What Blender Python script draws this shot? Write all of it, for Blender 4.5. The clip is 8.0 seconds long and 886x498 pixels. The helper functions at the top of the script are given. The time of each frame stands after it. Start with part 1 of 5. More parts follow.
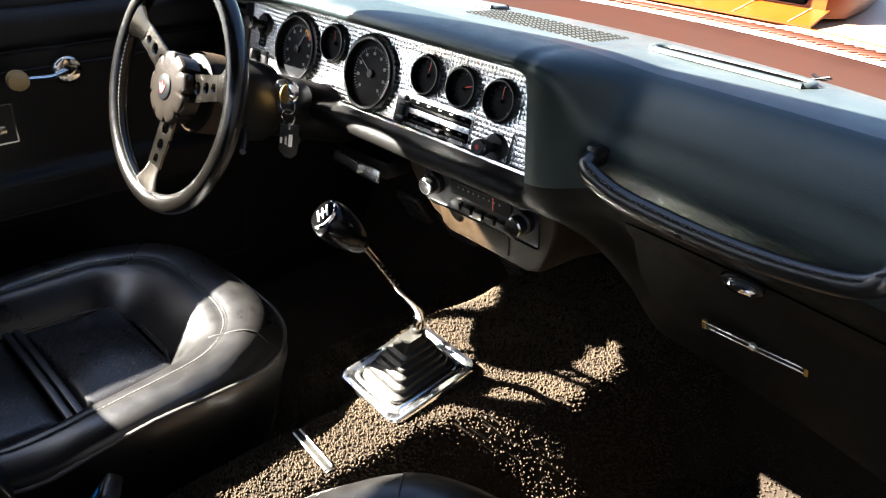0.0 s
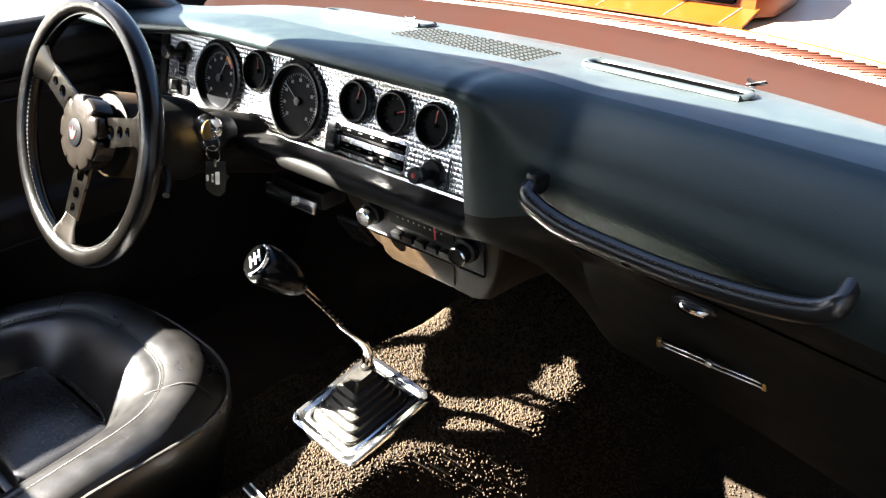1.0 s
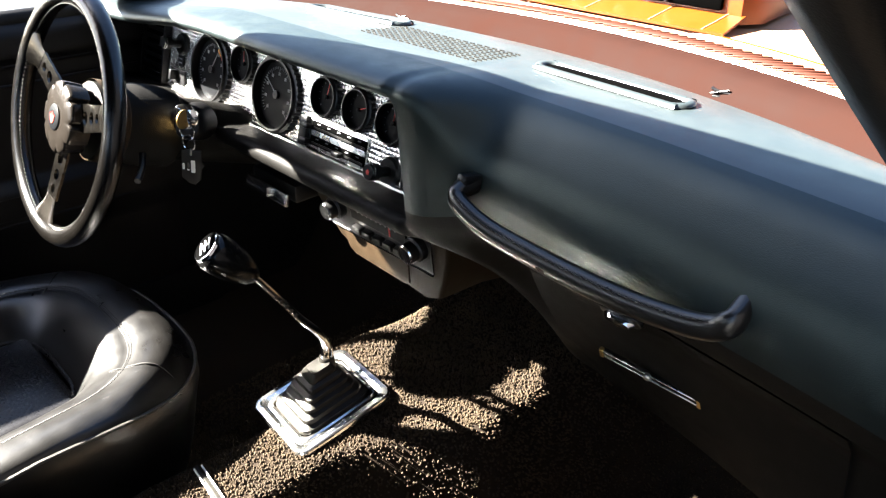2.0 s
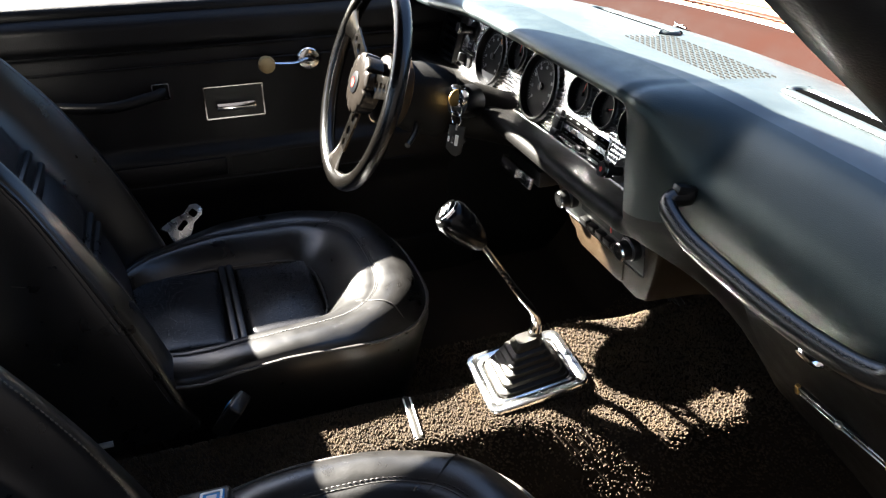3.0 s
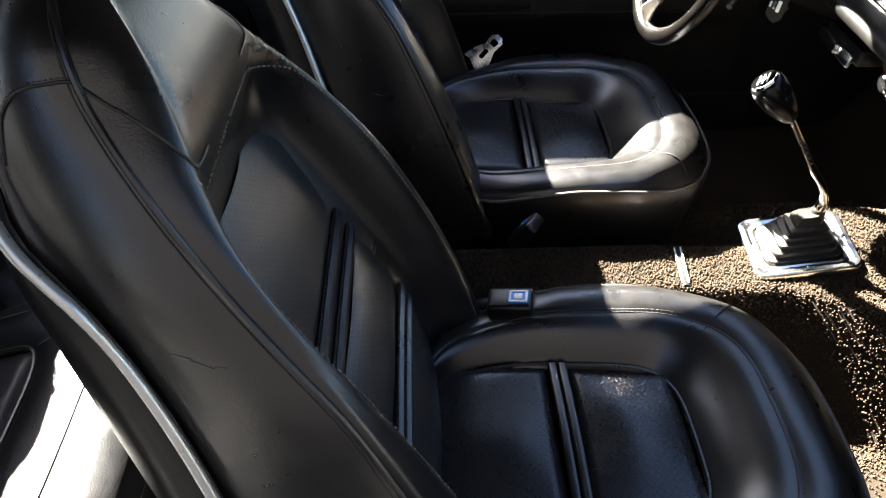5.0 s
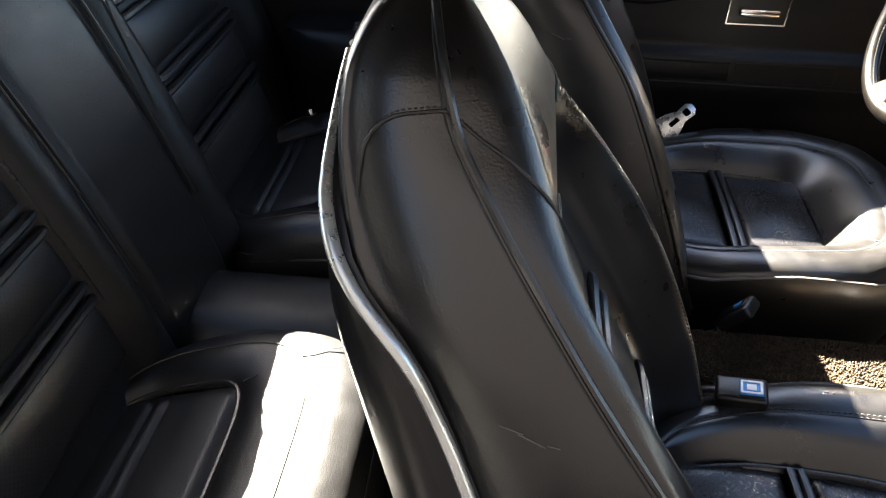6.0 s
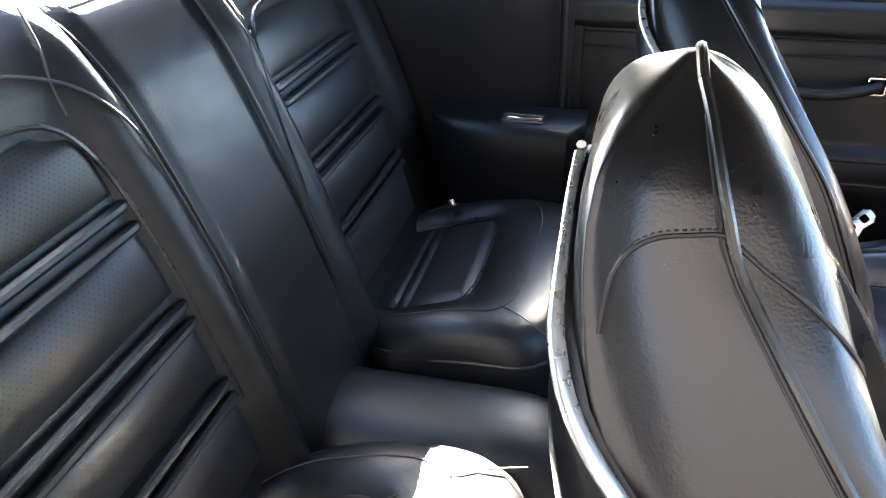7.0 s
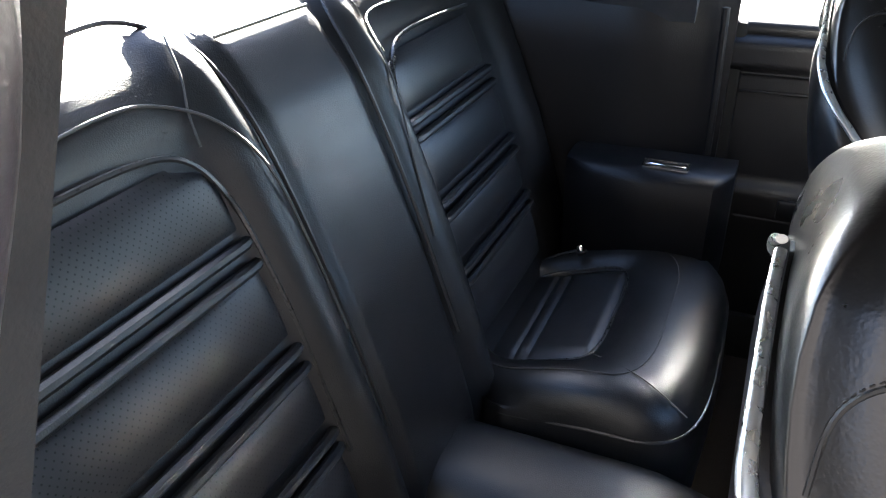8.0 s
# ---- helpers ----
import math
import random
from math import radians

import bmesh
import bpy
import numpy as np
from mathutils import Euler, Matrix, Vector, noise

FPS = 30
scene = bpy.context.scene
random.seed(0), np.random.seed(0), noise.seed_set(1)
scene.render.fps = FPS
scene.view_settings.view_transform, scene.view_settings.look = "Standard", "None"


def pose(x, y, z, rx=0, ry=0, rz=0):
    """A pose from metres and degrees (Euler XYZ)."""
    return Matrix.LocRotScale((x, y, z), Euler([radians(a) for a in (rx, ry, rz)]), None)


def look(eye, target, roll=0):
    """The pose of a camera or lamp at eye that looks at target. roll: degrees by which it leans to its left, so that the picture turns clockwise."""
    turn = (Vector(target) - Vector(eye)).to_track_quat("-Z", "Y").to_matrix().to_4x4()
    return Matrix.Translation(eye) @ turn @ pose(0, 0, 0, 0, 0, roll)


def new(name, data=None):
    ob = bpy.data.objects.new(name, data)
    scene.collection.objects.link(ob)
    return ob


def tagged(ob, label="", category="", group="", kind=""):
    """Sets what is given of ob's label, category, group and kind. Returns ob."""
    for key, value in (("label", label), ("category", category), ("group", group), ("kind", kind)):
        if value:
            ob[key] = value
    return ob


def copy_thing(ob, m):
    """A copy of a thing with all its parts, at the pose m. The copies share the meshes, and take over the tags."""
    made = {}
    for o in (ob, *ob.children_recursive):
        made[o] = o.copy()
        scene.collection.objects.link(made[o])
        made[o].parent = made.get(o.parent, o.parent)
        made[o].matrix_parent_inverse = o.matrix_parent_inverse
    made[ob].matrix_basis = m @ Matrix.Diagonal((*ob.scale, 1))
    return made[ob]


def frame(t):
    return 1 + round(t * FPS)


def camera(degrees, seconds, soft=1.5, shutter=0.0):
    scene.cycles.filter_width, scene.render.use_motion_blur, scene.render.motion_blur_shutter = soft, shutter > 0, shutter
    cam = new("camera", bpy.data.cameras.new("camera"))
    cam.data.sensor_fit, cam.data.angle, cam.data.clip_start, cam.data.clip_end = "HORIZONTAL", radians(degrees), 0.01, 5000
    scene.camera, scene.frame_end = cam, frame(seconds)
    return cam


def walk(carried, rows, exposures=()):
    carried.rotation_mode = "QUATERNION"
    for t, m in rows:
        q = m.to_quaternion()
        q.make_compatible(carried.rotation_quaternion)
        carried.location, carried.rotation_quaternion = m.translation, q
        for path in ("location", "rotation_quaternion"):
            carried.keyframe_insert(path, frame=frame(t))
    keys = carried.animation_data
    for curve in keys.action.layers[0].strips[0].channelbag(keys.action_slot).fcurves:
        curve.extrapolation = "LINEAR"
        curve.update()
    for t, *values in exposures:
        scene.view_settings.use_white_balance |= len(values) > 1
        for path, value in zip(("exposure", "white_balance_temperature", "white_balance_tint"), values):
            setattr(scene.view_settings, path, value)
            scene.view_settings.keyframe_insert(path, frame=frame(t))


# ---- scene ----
cam = camera(60.5, 8.0, soft=1.2)
PATH = [
    (0, (0.66, -0.581, 1.177), (-0.588, 0.661, 0.228), 2.2),
    (0.5, (0.628, -0.543, 1.181), (-0.586, 0.728, 0.225), 0.7),
    (1, (0.627, -0.528, 1.2), (-0.527, 0.796, 0.242), -0.2),
    (1.2, (0.637, -0.523, 1.201), (-0.476, 0.837, 0.245), -0.1),
    (2.3, (0.771, -0.399, 1.2), (-0.622, 0.671, 0.244), 0.0),
    (2.5, (0.792, -0.392, 1.211), (-0.689, 0.558, 0.259), -0.2),
    (3, (0.84, -0.408, 1.23), (-0.798, 0.191, 0.252), 0.3),
    (3.5, (0.892, -0.435, 1.253), (-0.772, -0.124, 0.188), 0.1),
    (4, (0.935, -0.454, 1.283), (-0.668, -0.279, 0.1), -0.2),
    (4.2, (0.941, -0.462, 1.288), (-0.637, -0.343, 0.066), -0.9),
    (5.3, (0.902, -0.642, 1.31), (-0.587, -0.608, -0.024), 0.3),
    (5.5, (0.894, -0.688, 1.297), (-0.614, -0.679, -0.017), 0.5),
    (6, (0.866, -0.778, 1.264), (-0.723, -0.941, 0.062), 0.6),
    (6.5, (0.83, -0.841, 1.242), (-0.806, -1.167, 0.14), -0.8),
    (7, (0.789, -0.873, 1.237), (-0.874, -1.313, 0.216), -1.2),
    (7.2, (0.772, -0.884, 1.238), (-0.893, -1.372, 0.243), -1.5),
    (7.5, (0.75, -0.897, 1.237), (-0.91, -1.458, 0.273), -1.7),
    (8, (0.723, -0.919, 1.236), (-0.874, -1.642, 0.272), -1.2),
]
walk(cam, [(t, look(eye, target, roll)) for t, eye, target, roll in PATH], exposures=[(0.0, 5.3, 5950, 10), (4.2, 5.35, 5950, 10), (5.5, 6.3, 6200, 10), (6.0, 6.4, 6400, 10), (6.5, 6.75, 6350, 10), (7.0, 7.9, 6050, 10), (7.5, 7.75, 6000, 10), (8.0, 7.5, 5900, 10)])
# ---- light ----
SUN_DIR = Vector((1.0, 0.76, -0.93)).normalized()
sun = new("sun", bpy.data.lights.new("sun", "SUN"))
sun.data.energy, sun.data.angle, sun.data.color = 5.0, radians(0.6), (1.0, 0.90, 0.74)
sun.matrix_world = look((-3, -2, 4), Vector((-3, -2, 4)) + SUN_DIR)
world = bpy.data.worlds.new("sky")
scene.world = world
world.use_nodes = True
sky = world.node_tree.nodes.new("ShaderNodeTexSky")
sky.sky_type, sky.sun_disc = "NISHITA", False
sky.dust_density = 1.6
sky.sun_elevation = math.asin(-SUN_DIR.z)
sky.sun_rotation = math.atan2(-SUN_DIR.x, -SUN_DIR.y)
bg = world.node_tree.nodes["Background"]
world.node_tree.links.new(sky.outputs[0], bg.inputs[0])
bg.inputs[1].default_value = 0.0115


# ---- materials ----
def material(name, colour, rough=0.5, metal=0.0, vary=0.15, scale=40.0, bump=0.0, bump_scale=600.0, kind="noise", coat=0.0, spec=0.5,
             colour2=None, blotch=3.0, tint=None, wrinkle=0.0):
    """Principled material with colour variation at two scales and a fine relief."""
    m = bpy.data.materials.new(name)
    m.use_nodes = True
    t = m.node_tree
    p = t.nodes["Principled BSDF"]
    co = t.nodes.new("ShaderNodeTexCoord")
    n1 = t.nodes.new("ShaderNodeTexNoise")
    n1.inputs["Scale"].default_value, n1.inputs["Detail"].default_value = scale, 5
    n2 = t.nodes.new("ShaderNodeTexNoise")
    n2.inputs["Scale"].default_value, n2.inputs["Detail"].default_value = blotch, 3
    add = t.nodes.new("ShaderNodeMath")
    add.operation = "ADD"
    t.links.new(co.outputs["Object"], n1.inputs["Vector"])
    t.links.new(co.outputs["Object"], n2.inputs["Vector"])
    t.links.new(n1.outputs["Fac"], add.inputs[0])
    t.links.new(n2.outputs["Fac"], add.inputs[1])
    ramp = t.nodes.new("ShaderNodeMapRange")
    ramp.inputs["From Min"].default_value, ramp.inputs["From Max"].default_value = 0.7, 1.3
    t.links.new(add.outputs[0], ramp.inputs["Value"])
    mix = t.nodes.new("ShaderNodeMix")
    mix.data_type = "RGBA"
    c2 = colour2 or tuple(min(1, c * (1 + vary)) for c in colour)
    c1 = colour if colour2 else tuple(c * (1 - vary) for c in colour)
    mix.inputs["A"].default_value, mix.inputs["B"].default_value = (*c1, 1), (*c2, 1)
    t.links.new(ramp.outputs["Result"], mix.inputs["Factor"])
    t.links.new(mix.outputs["Result"], p.inputs["Base Color"])
    rr = t.nodes.new("ShaderNodeMapRange")
    rr.inputs["From Min"].default_value, rr.inputs["From Max"].default_value = 0.7, 1.3
    rr.inputs["To Min"].default_value, rr.inputs["To Max"].default_value = max(0.02, rough * 0.85), min(1, rough * 1.15)
    t.links.new(add.outputs[0], rr.inputs["Value"])
    t.links.new(rr.outputs["Result"], p.inputs["Roughness"])
    p.inputs["Metallic"].default_value = metal
    p.inputs["Specular IOR Level"].default_value = spec
    p.inputs["Coat Weight"].default_value = coat
    if tint:
        p.inputs["Specular Tint"].default_value = (*tint, 1)
        p.inputs["Coat Tint"].default_value = (*tint, 1)
    p.inputs["Coat Roughness"].default_value = max(0.05, rough * 0.8)
    if bump:
        b = t.nodes.new("ShaderNodeBump")
        b.inputs["Strength"].default_value, b.inputs["Distance"].default_value = bump, 0.001
        if kind == "leather":
            warp = t.nodes.new("ShaderNodeVectorMath")
            warp.operation = "MULTIPLY_ADD"
            warp.inputs[1].default_value = (0.0007, 0.0007, 0.0007)
            nz = t.nodes.new("ShaderNodeTexNoise")
            nz.inputs["Scale"].default_value = bump_scale * 0.4
            t.links.new(co.outputs["Object"], nz.inputs["Vector"])
            t.links.new(nz.outputs["Color"], warp.inputs[0])
            t.links.new(co.outputs["Object"], warp.inputs[2])
            h = t.nodes.new("ShaderNodeTexVoronoi")
            h.feature = "SMOOTH_F1"
            h.inputs["Scale"].default_value = bump_scale
            t.links.new(warp.outputs[0], h.inputs["Vector"])
            b.invert = True
            t.links.new(h.outputs["Distance"], b.inputs["Height"])
        else:
            h = t.nodes.new("ShaderNodeTexNoise")
            h.inputs["Scale"].default_value, h.inputs["Detail"].default_value = bump_scale, 4
            t.links.new(co.outputs["Object"], h.inputs["Vector"])
            t.links.new(h.outputs["Fac"], b.inputs["Height"])
        t.links.new(b.outputs["Normal"], p.inputs["Normal"])
        if wrinkle:
            # soft creases that run across the seat
            mp = t.nodes.new("ShaderNodeMapping")
            mp.inputs["Scale"].default_value = (0.8, 2.0, 3.2)
            t.links.new(co.outputs["Object"], mp.inputs["Vector"])
            wn = t.nodes.new("ShaderNodeTexNoise")
            wn.inputs["Scale"].default_value, wn.inputs["Detail"].default_value, wn.inputs["Distortion"].default_value = 30, 4, 0.8
            t.links.new(mp.outputs[0], wn.inputs["Vector"])
            wb = t.nodes.new("ShaderNodeBump")
            wb.inputs["Strength"].default_value, wb.inputs["Distance"].default_value = wrinkle, 0.003
            t.links.new(wn.outputs["Fac"], wb.inputs["Height"])
            t.links.new(wb.outputs["Normal"], b.inputs["Normal"])
    return m


def perforated(name, colour, rough, axes, pitch=0.0062):
    """Vinyl with rows of fine pin holes, in the plane of the two axes."""
    m = material(name, colour, rough, vary=0.1, scale=300)
    t = m.node_tree
    p = t.nodes["Principled BSDF"]
    co = t.nodes.new("ShaderNodeTexCoord")
    sep = t.nodes.new("ShaderNodeSeparateXYZ")
    t.links.new(co.outputs["Object"], sep.inputs[0])

    def op(kind, a, b=None):
        n = t.nodes.new("ShaderNodeMath")
        n.operation = kind
        for i, v in ((0, a), (1, b)):
            if v is not None:
                if isinstance(v, (int, float)):
                    n.inputs[i].default_value = v
                else:
                    t.links.new(v, n.inputs[i])
        return n.outputs[0]

    u, v = (op("MULTIPLY", sep.outputs[a], 1 / pitch) for a in axes)
    a, b = op("ADD", u, v), op("SUBTRACT", u, v)
    a, b = (op("SUBTRACT", op("FRACT", op("MULTIPLY", k, 0.5)), 0.5) for k in (a, b))
    d = op("SQRT", op("ADD", op("MULTIPLY", a, a), op("MULTIPLY", b, b)))
    hole = t.nodes.new("ShaderNodeMapRange")
    hole.inputs["From Min"].default_value, hole.inputs["From Max"].default_value = 0.08, 0.19
    t.links.new(d, hole.inputs["Value"])
    bmp = t.nodes.new("ShaderNodeBump")
    bmp.inputs["Strength"].default_value, bmp.inputs["Distance"].default_value = 0.10, 0.0008
    t.links.new(hole.outputs["Result"], bmp.inputs["Height"])
    t.links.new(bmp.outputs["Normal"], p.inputs["Normal"])
    gloss = t.nodes.new("ShaderNodeMapRange")
    gloss.inputs["To Min"].default_value, gloss.inputs["To Max"].default_value = 0.10, 0.38
    t.links.new(hole.outputs["Result"], gloss.inputs["Value"])
    t.links.new(gloss.outputs["Result"], p.inputs["Specular IOR Level"])
    return m


VINYL = material("black_vinyl", (0.0051, 0.0047, 0.0044), 0.31, spec=0.66, vary=0.25, bump=0.11, bump_scale=560, kind="leather", blotch=9, wrinkle=0.045)
VINYL_REAR = material("black_vinyl_rear", (0.0054, 0.0053, 0.0055), 0.41, spec=0.44, vary=0.2, bump=0.26, bump_scale=750, kind="leather", blotch=7, wrinkle=0.10)
VINYL_PAD = material("grained_pad_vinyl", (0.0105, 0.0105, 0.0112), 0.42, spec=0.45, vary=0.2, bump=0.25, bump_scale=800, kind="leather", blotch=7, wrinkle=0.06)
# upper copy of the dash vinyl; teal tint stands in for windscreen-tinted sky
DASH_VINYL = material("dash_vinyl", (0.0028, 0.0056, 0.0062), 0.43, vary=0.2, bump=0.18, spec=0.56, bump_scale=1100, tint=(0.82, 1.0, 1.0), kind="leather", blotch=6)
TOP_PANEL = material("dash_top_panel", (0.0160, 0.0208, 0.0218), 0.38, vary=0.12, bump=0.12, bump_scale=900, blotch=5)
# the dash vinyl again, darkened and dulled as a shaded copy
SHADED_VINYL = material("shaded_vinyl", (0.0034, 0.0031, 0.0026), 0.58, spec=0.10, vary=0.25, bump=0.35, bump_scale=800, kind="leather", blotch=6)
RIM_SKIN = material("rim_skin", (0.0022, 0.0019, 0.0016), 0.19, spec=0.58, vary=0.2, bump=0.2, bump_scale=900, kind="leather")
HUB_METAL = material("hub_metal", (0.030, 0.025, 0.0205), 0.25, metal=0.75, spec=0.35, vary=0.15, bump=0.08, bump_scale=700)
PLASTIC = material("black_plastic", (0.0045, 0.0045, 0.005), 0.33, spec=0.35, vary=0.2, bump=0.15, bump_scale=900)
DOOR_VINYL = material("door_vinyl", (0.0036, 0.0036, 0.0042), 0.42, spec=0.22, vary=0.2, bump=0.25, bump_scale=500, kind="leather")
SATIN = material("satin_black", (0.005, 0.005, 0.005), 0.34, spec=0.35, vary=0.2, bump=0.05, bump_scale=800)
RUBBER = material("rubber", (0.010, 0.009, 0.007), 0.45, spec=0.3, vary=0.3, bump=0.2, bump_scale=500)
CHROME = material("chrome", (0.82, 0.82, 0.82), 0.09, metal=1.0, vary=0.05, bump=0.04, bump_scale=120)
PLATE = material("polished_plate", (0.80, 0.80, 0.78), 0.20, metal=1.0, vary=0.06, bump=0.06, bump_scale=150)
KNOB = material("knob_black", (0.004, 0.004, 0.004), 0.20, vary=0.1, spec=0.25)
BRUSHED = material("brushed_steel", (0.60, 0.60, 0.59), 0.28, metal=1.0, vary=0.08, bump=0.1, bump_scale=900)
SPOKE = material("spoke_metal", (0.080, 0.071, 0.060), 0.21, metal=1.0, vary=0.12, bump=0.08, bump_scale=700)
SILVER = material("engine_turned_aluminium", (0.90, 0.87, 0.82), 0.26, metal=0.95, vary=0.08, scale=300)
STRIP = material("bright_strip", (0.52, 0.53, 0.50), 0.30, metal=0.75, vary=0.08, scale=120, bump=0.05, bump_scale=300)
BRASS = material("brass", (0.55, 0.37, 0.13), 0.36, metal=1.0, vary=0.1)
CARPET = material("carpet", (0.012, 0.0082, 0.0052), 0.95, vary=0.4, scale=350, bump=1.0, bump_scale=420, spec=0.1, blotch=12)
# black vinyl coloured brown-gold, so warm sunlight is in its base
SUNLIT_VINYL = material("sunlit_vinyl", (0.018, 0.0112, 0.0054), 0.58, spec=0.10, vary=0.3, bump=0.35, bump_scale=700, kind="leather", blotch=9)
TUFT = material("carpet_loop", (0.029, 0.0205, 0.0122), 0.9, vary=0.5, scale=260, bump=0.5, bump_scale=1500, spec=0.15, blotch=14)
PERF_SEAT = perforated("perforated_seat_vinyl", (0.0100, 0.0098, 0.0108), 0.30, (0, 1), 0.0050)
PERF_BACK = perforated("perforated_back_vinyl", (0.0105, 0.0105, 0.0116), 0.43, (0, 2), 0.0040)
THREAD = material("thread", (0.045, 0.043, 0.040), 0.7, vary=0.2, scale=500)
STITCH = material("pale_stitch", (0.09, 0.082, 0.07), 0.7, vary=0.2, scale=500)
SEAM = material("dark_thread", (0.010, 0.0092, 0.0084), 0.6, vary=0.2, scale=500)
PIPING = material("pale_piping", (0.055, 0.051, 0.047), 0.35, vary=0.2, scale=200)
WELT = material("vinyl_welt", (0.022, 0.021, 0.020), 0.30, vary=0.2, scale=200)
DIAL = material("dial_face", (0.0020, 0.0023, 0.0030), 0.5, vary=0.1, spec=0.06)
MARK = material("dial_marking", (0.13, 0.135, 0.14), 0.5, vary=0.05)
RED = material("red_enamel", (0.55, 0.03, 0.02), 0.4, vary=0.1)
AMBER = material("amber_enamel", (0.85, 0.30, 0.02), 0.4, vary=0.1)
CREAM = material("aged_plastic_knob", (0.30, 0.21, 0.09), 0.4, vary=0.2, scale=90)
WHITE = material("white_enamel", (0.78, 0.78, 0.76), 0.4, vary=0.04)
BLUE = material("blue_print", (0.02, 0.22, 0.55), 0.4, vary=0.05)
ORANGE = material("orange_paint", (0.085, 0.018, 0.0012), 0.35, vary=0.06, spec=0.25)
# dark terracotta blades paint the shade in the louvre slots
LOUVRE_SHADE = material("louvre_shade", (0.030, 0.0095, 0.0055), 0.6, vary=0.1, spec=0.1)
# one reddish brown, far darker than the hood
COWL = material("cowl_brown", (0.0095, 0.0036, 0.0025), 0.85, vary=0.15, spec=0.03, scale=20)
# orange paint turned pale to hold sun glare; scoop apron seams share it
GLARE_PAINT = material("pale_glare_paint", (0.30, 0.17, 0.10), 0.4, vary=0.06, spec=0.3)
TRIM_GREY = material("weatherstrip", (0.026, 0.023, 0.028), 0.45, vary=0.3, scale=60, bump=0.3, bump_scale=300)
HEADLINER = material("headliner", (0.007, 0.007, 0.008), 0.8, vary=0.1, bump=0.3)
ASPHALT = material("asphalt", (0.050, 0.049, 0.047), 0.85, vary=0.12, scale=6, bump=0.4, bump_scale=60, blotch=0.6)
# surface of the added wall that blocks light
BLOCKER = material("blocker_wall", (0.0085, 0.0080, 0.0090), 0.9, vary=0.2, scale=5, bump=0.5, bump_scale=40, blotch=0.5, spec=0.1)
BODY_IN = material("inner_metal", (0.004, 0.004, 0.004), 0.7, vary=0.2, spec=0.1)
# near-black sheets paint shade inside openings; also heater windows and shift disc
SHADE_AND_BLACK = material("shade_and_black", (0.0003, 0.0003, 0.0003), 0.9, vary=0.1, spec=0.01)


# ---- mesh tools ----
def part(name, bm, mat, parent, label="", smooth=40):
    """Link a bmesh as one mesh object under a thing or a part."""
    me = bpy.data.meshes.new(name)
    bmesh.ops.recalc_face_normals(bm, faces=bm.faces)
    bm.to_mesh(me)
    bm.free()
    me.materials.append(mat)
    me.polygons.foreach_set("use_smooth", [True] * len(me.polygons))
    me.set_sharp_from_angle(angle=radians(smooth))
    ob = new(name, me)
    if parent is not None:
        ob.parent = parent
        ob.matrix_parent_inverse = Matrix.Translation(-parent.location) if parent.type == "EMPTY" else Matrix.Identity(4)
    if label:
        tagged(ob, label)
    return ob


def thing(name, at, label, category, group="", kind=""):
    e = new(name)
    e.location = at
    e.empty_display_size = 0.05
    return tagged(e, label, category, group, kind)


def structure(name, bm, mat, label, category, smooth=40):
    return tagged(part(name, bm, mat, None, smooth=smooth), label, category, kind="structure")


def join(*bms):
    """All the given bmeshes as one."""
    out = bmesh.new()
    for b in bms:
        me = bpy.data.meshes.new("tmp")
        b.to_mesh(me)
        b.free()
        out.from_mesh(me)
        bpy.data.meshes.remove(me)
    return out


def rbox(centre, size, bevel=0.003, segs=2, m=None):
    bm = bmesh.new()
    bmesh.ops.create_cube(bm, size=1)
    bmesh.ops.scale(bm, vec=size, verts=bm.verts)
    if bevel:
        bmesh.ops.bevel(bm, geom=bm.edges[:], offset=bevel, segments=segs, profile=0.5, affect="EDGES")
    if m is not None:
        bmesh.ops.transform(bm, matrix=m, verts=bm.verts)
    bmesh.ops.translate(bm, vec=centre, verts=bm.verts)
    return bm


def loft(rings, closed=True, caps=True, loop=False):
    """Skin through rings of equally many points."""
    bm = bmesh.new()
    vs = [[bm.verts.new(p) for p in r] for r in rings]
    n = len(vs[0])
    last = len(vs) if loop else len(vs) - 1
    for i in range(last):
        a, b = vs[i], vs[(i + 1) % len(vs)]
        for j in range(n if closed else n - 1):
            k = (j + 1) % n
            bm.faces.new((a[j], a[k], b[k], b[j]))
    if caps and closed and not loop:
        bm.faces.new(vs[0])
        bm.faces.new(vs[-1])
    return bm


def smooth_path(pts, n=8, closed=False):
    """Catmull-Rom points through pts."""
    pts = [Vector(p) for p in pts]
    out = []
    m = len(pts)
    for i in range(m if closed else m - 1):
        p = [pts[(i + k) % m] if closed else pts[min(max(i + k, 0), m - 1)] for k in (-1, 0, 1, 2)]
        for s in range(n):
            t = s / n
            out.append(0.5 * (2 * p[1] + (p[2] - p[0]) * t + (2 * p[0] - 5 * p[1] + 4 * p[2] - p[3]) * t * t
                              + (3 * p[1] - p[0] - 3 * p[2] + p[3]) * t ** 3))
    if not closed:
        out.append(pts[-1])
    return out


def tube(pts, radius, sides=8, closed=False, flat=1.0, up=(0, 0, 1), n=6, taper=None):
    """A round or flattened rod along a smooth path."""
    path = smooth_path(pts, n, closed)
    rings = []
    for i, p in enumerate(path):
        a = path[i - 1] if i or closed else p
        b = path[(i + 1) % len(path)] if closed or i < len(path) - 1 else p
        d = (b - a).normalized()
        s = d.cross(Vector(up))
        s = s.normalized() if s.length > 1e-4 else Vector((1, 0, 0))
        u = s.cross(d)
        r = radius * (taper(i / max(1, len(path) - 1)) if taper else 1)
        rings.append([p + s * (r * math.cos(k)) + u * (r * flat * math.sin(k)) for k in (2 * math.pi * j / sides for j in range(sides))])
    return loft(rings, loop=closed)


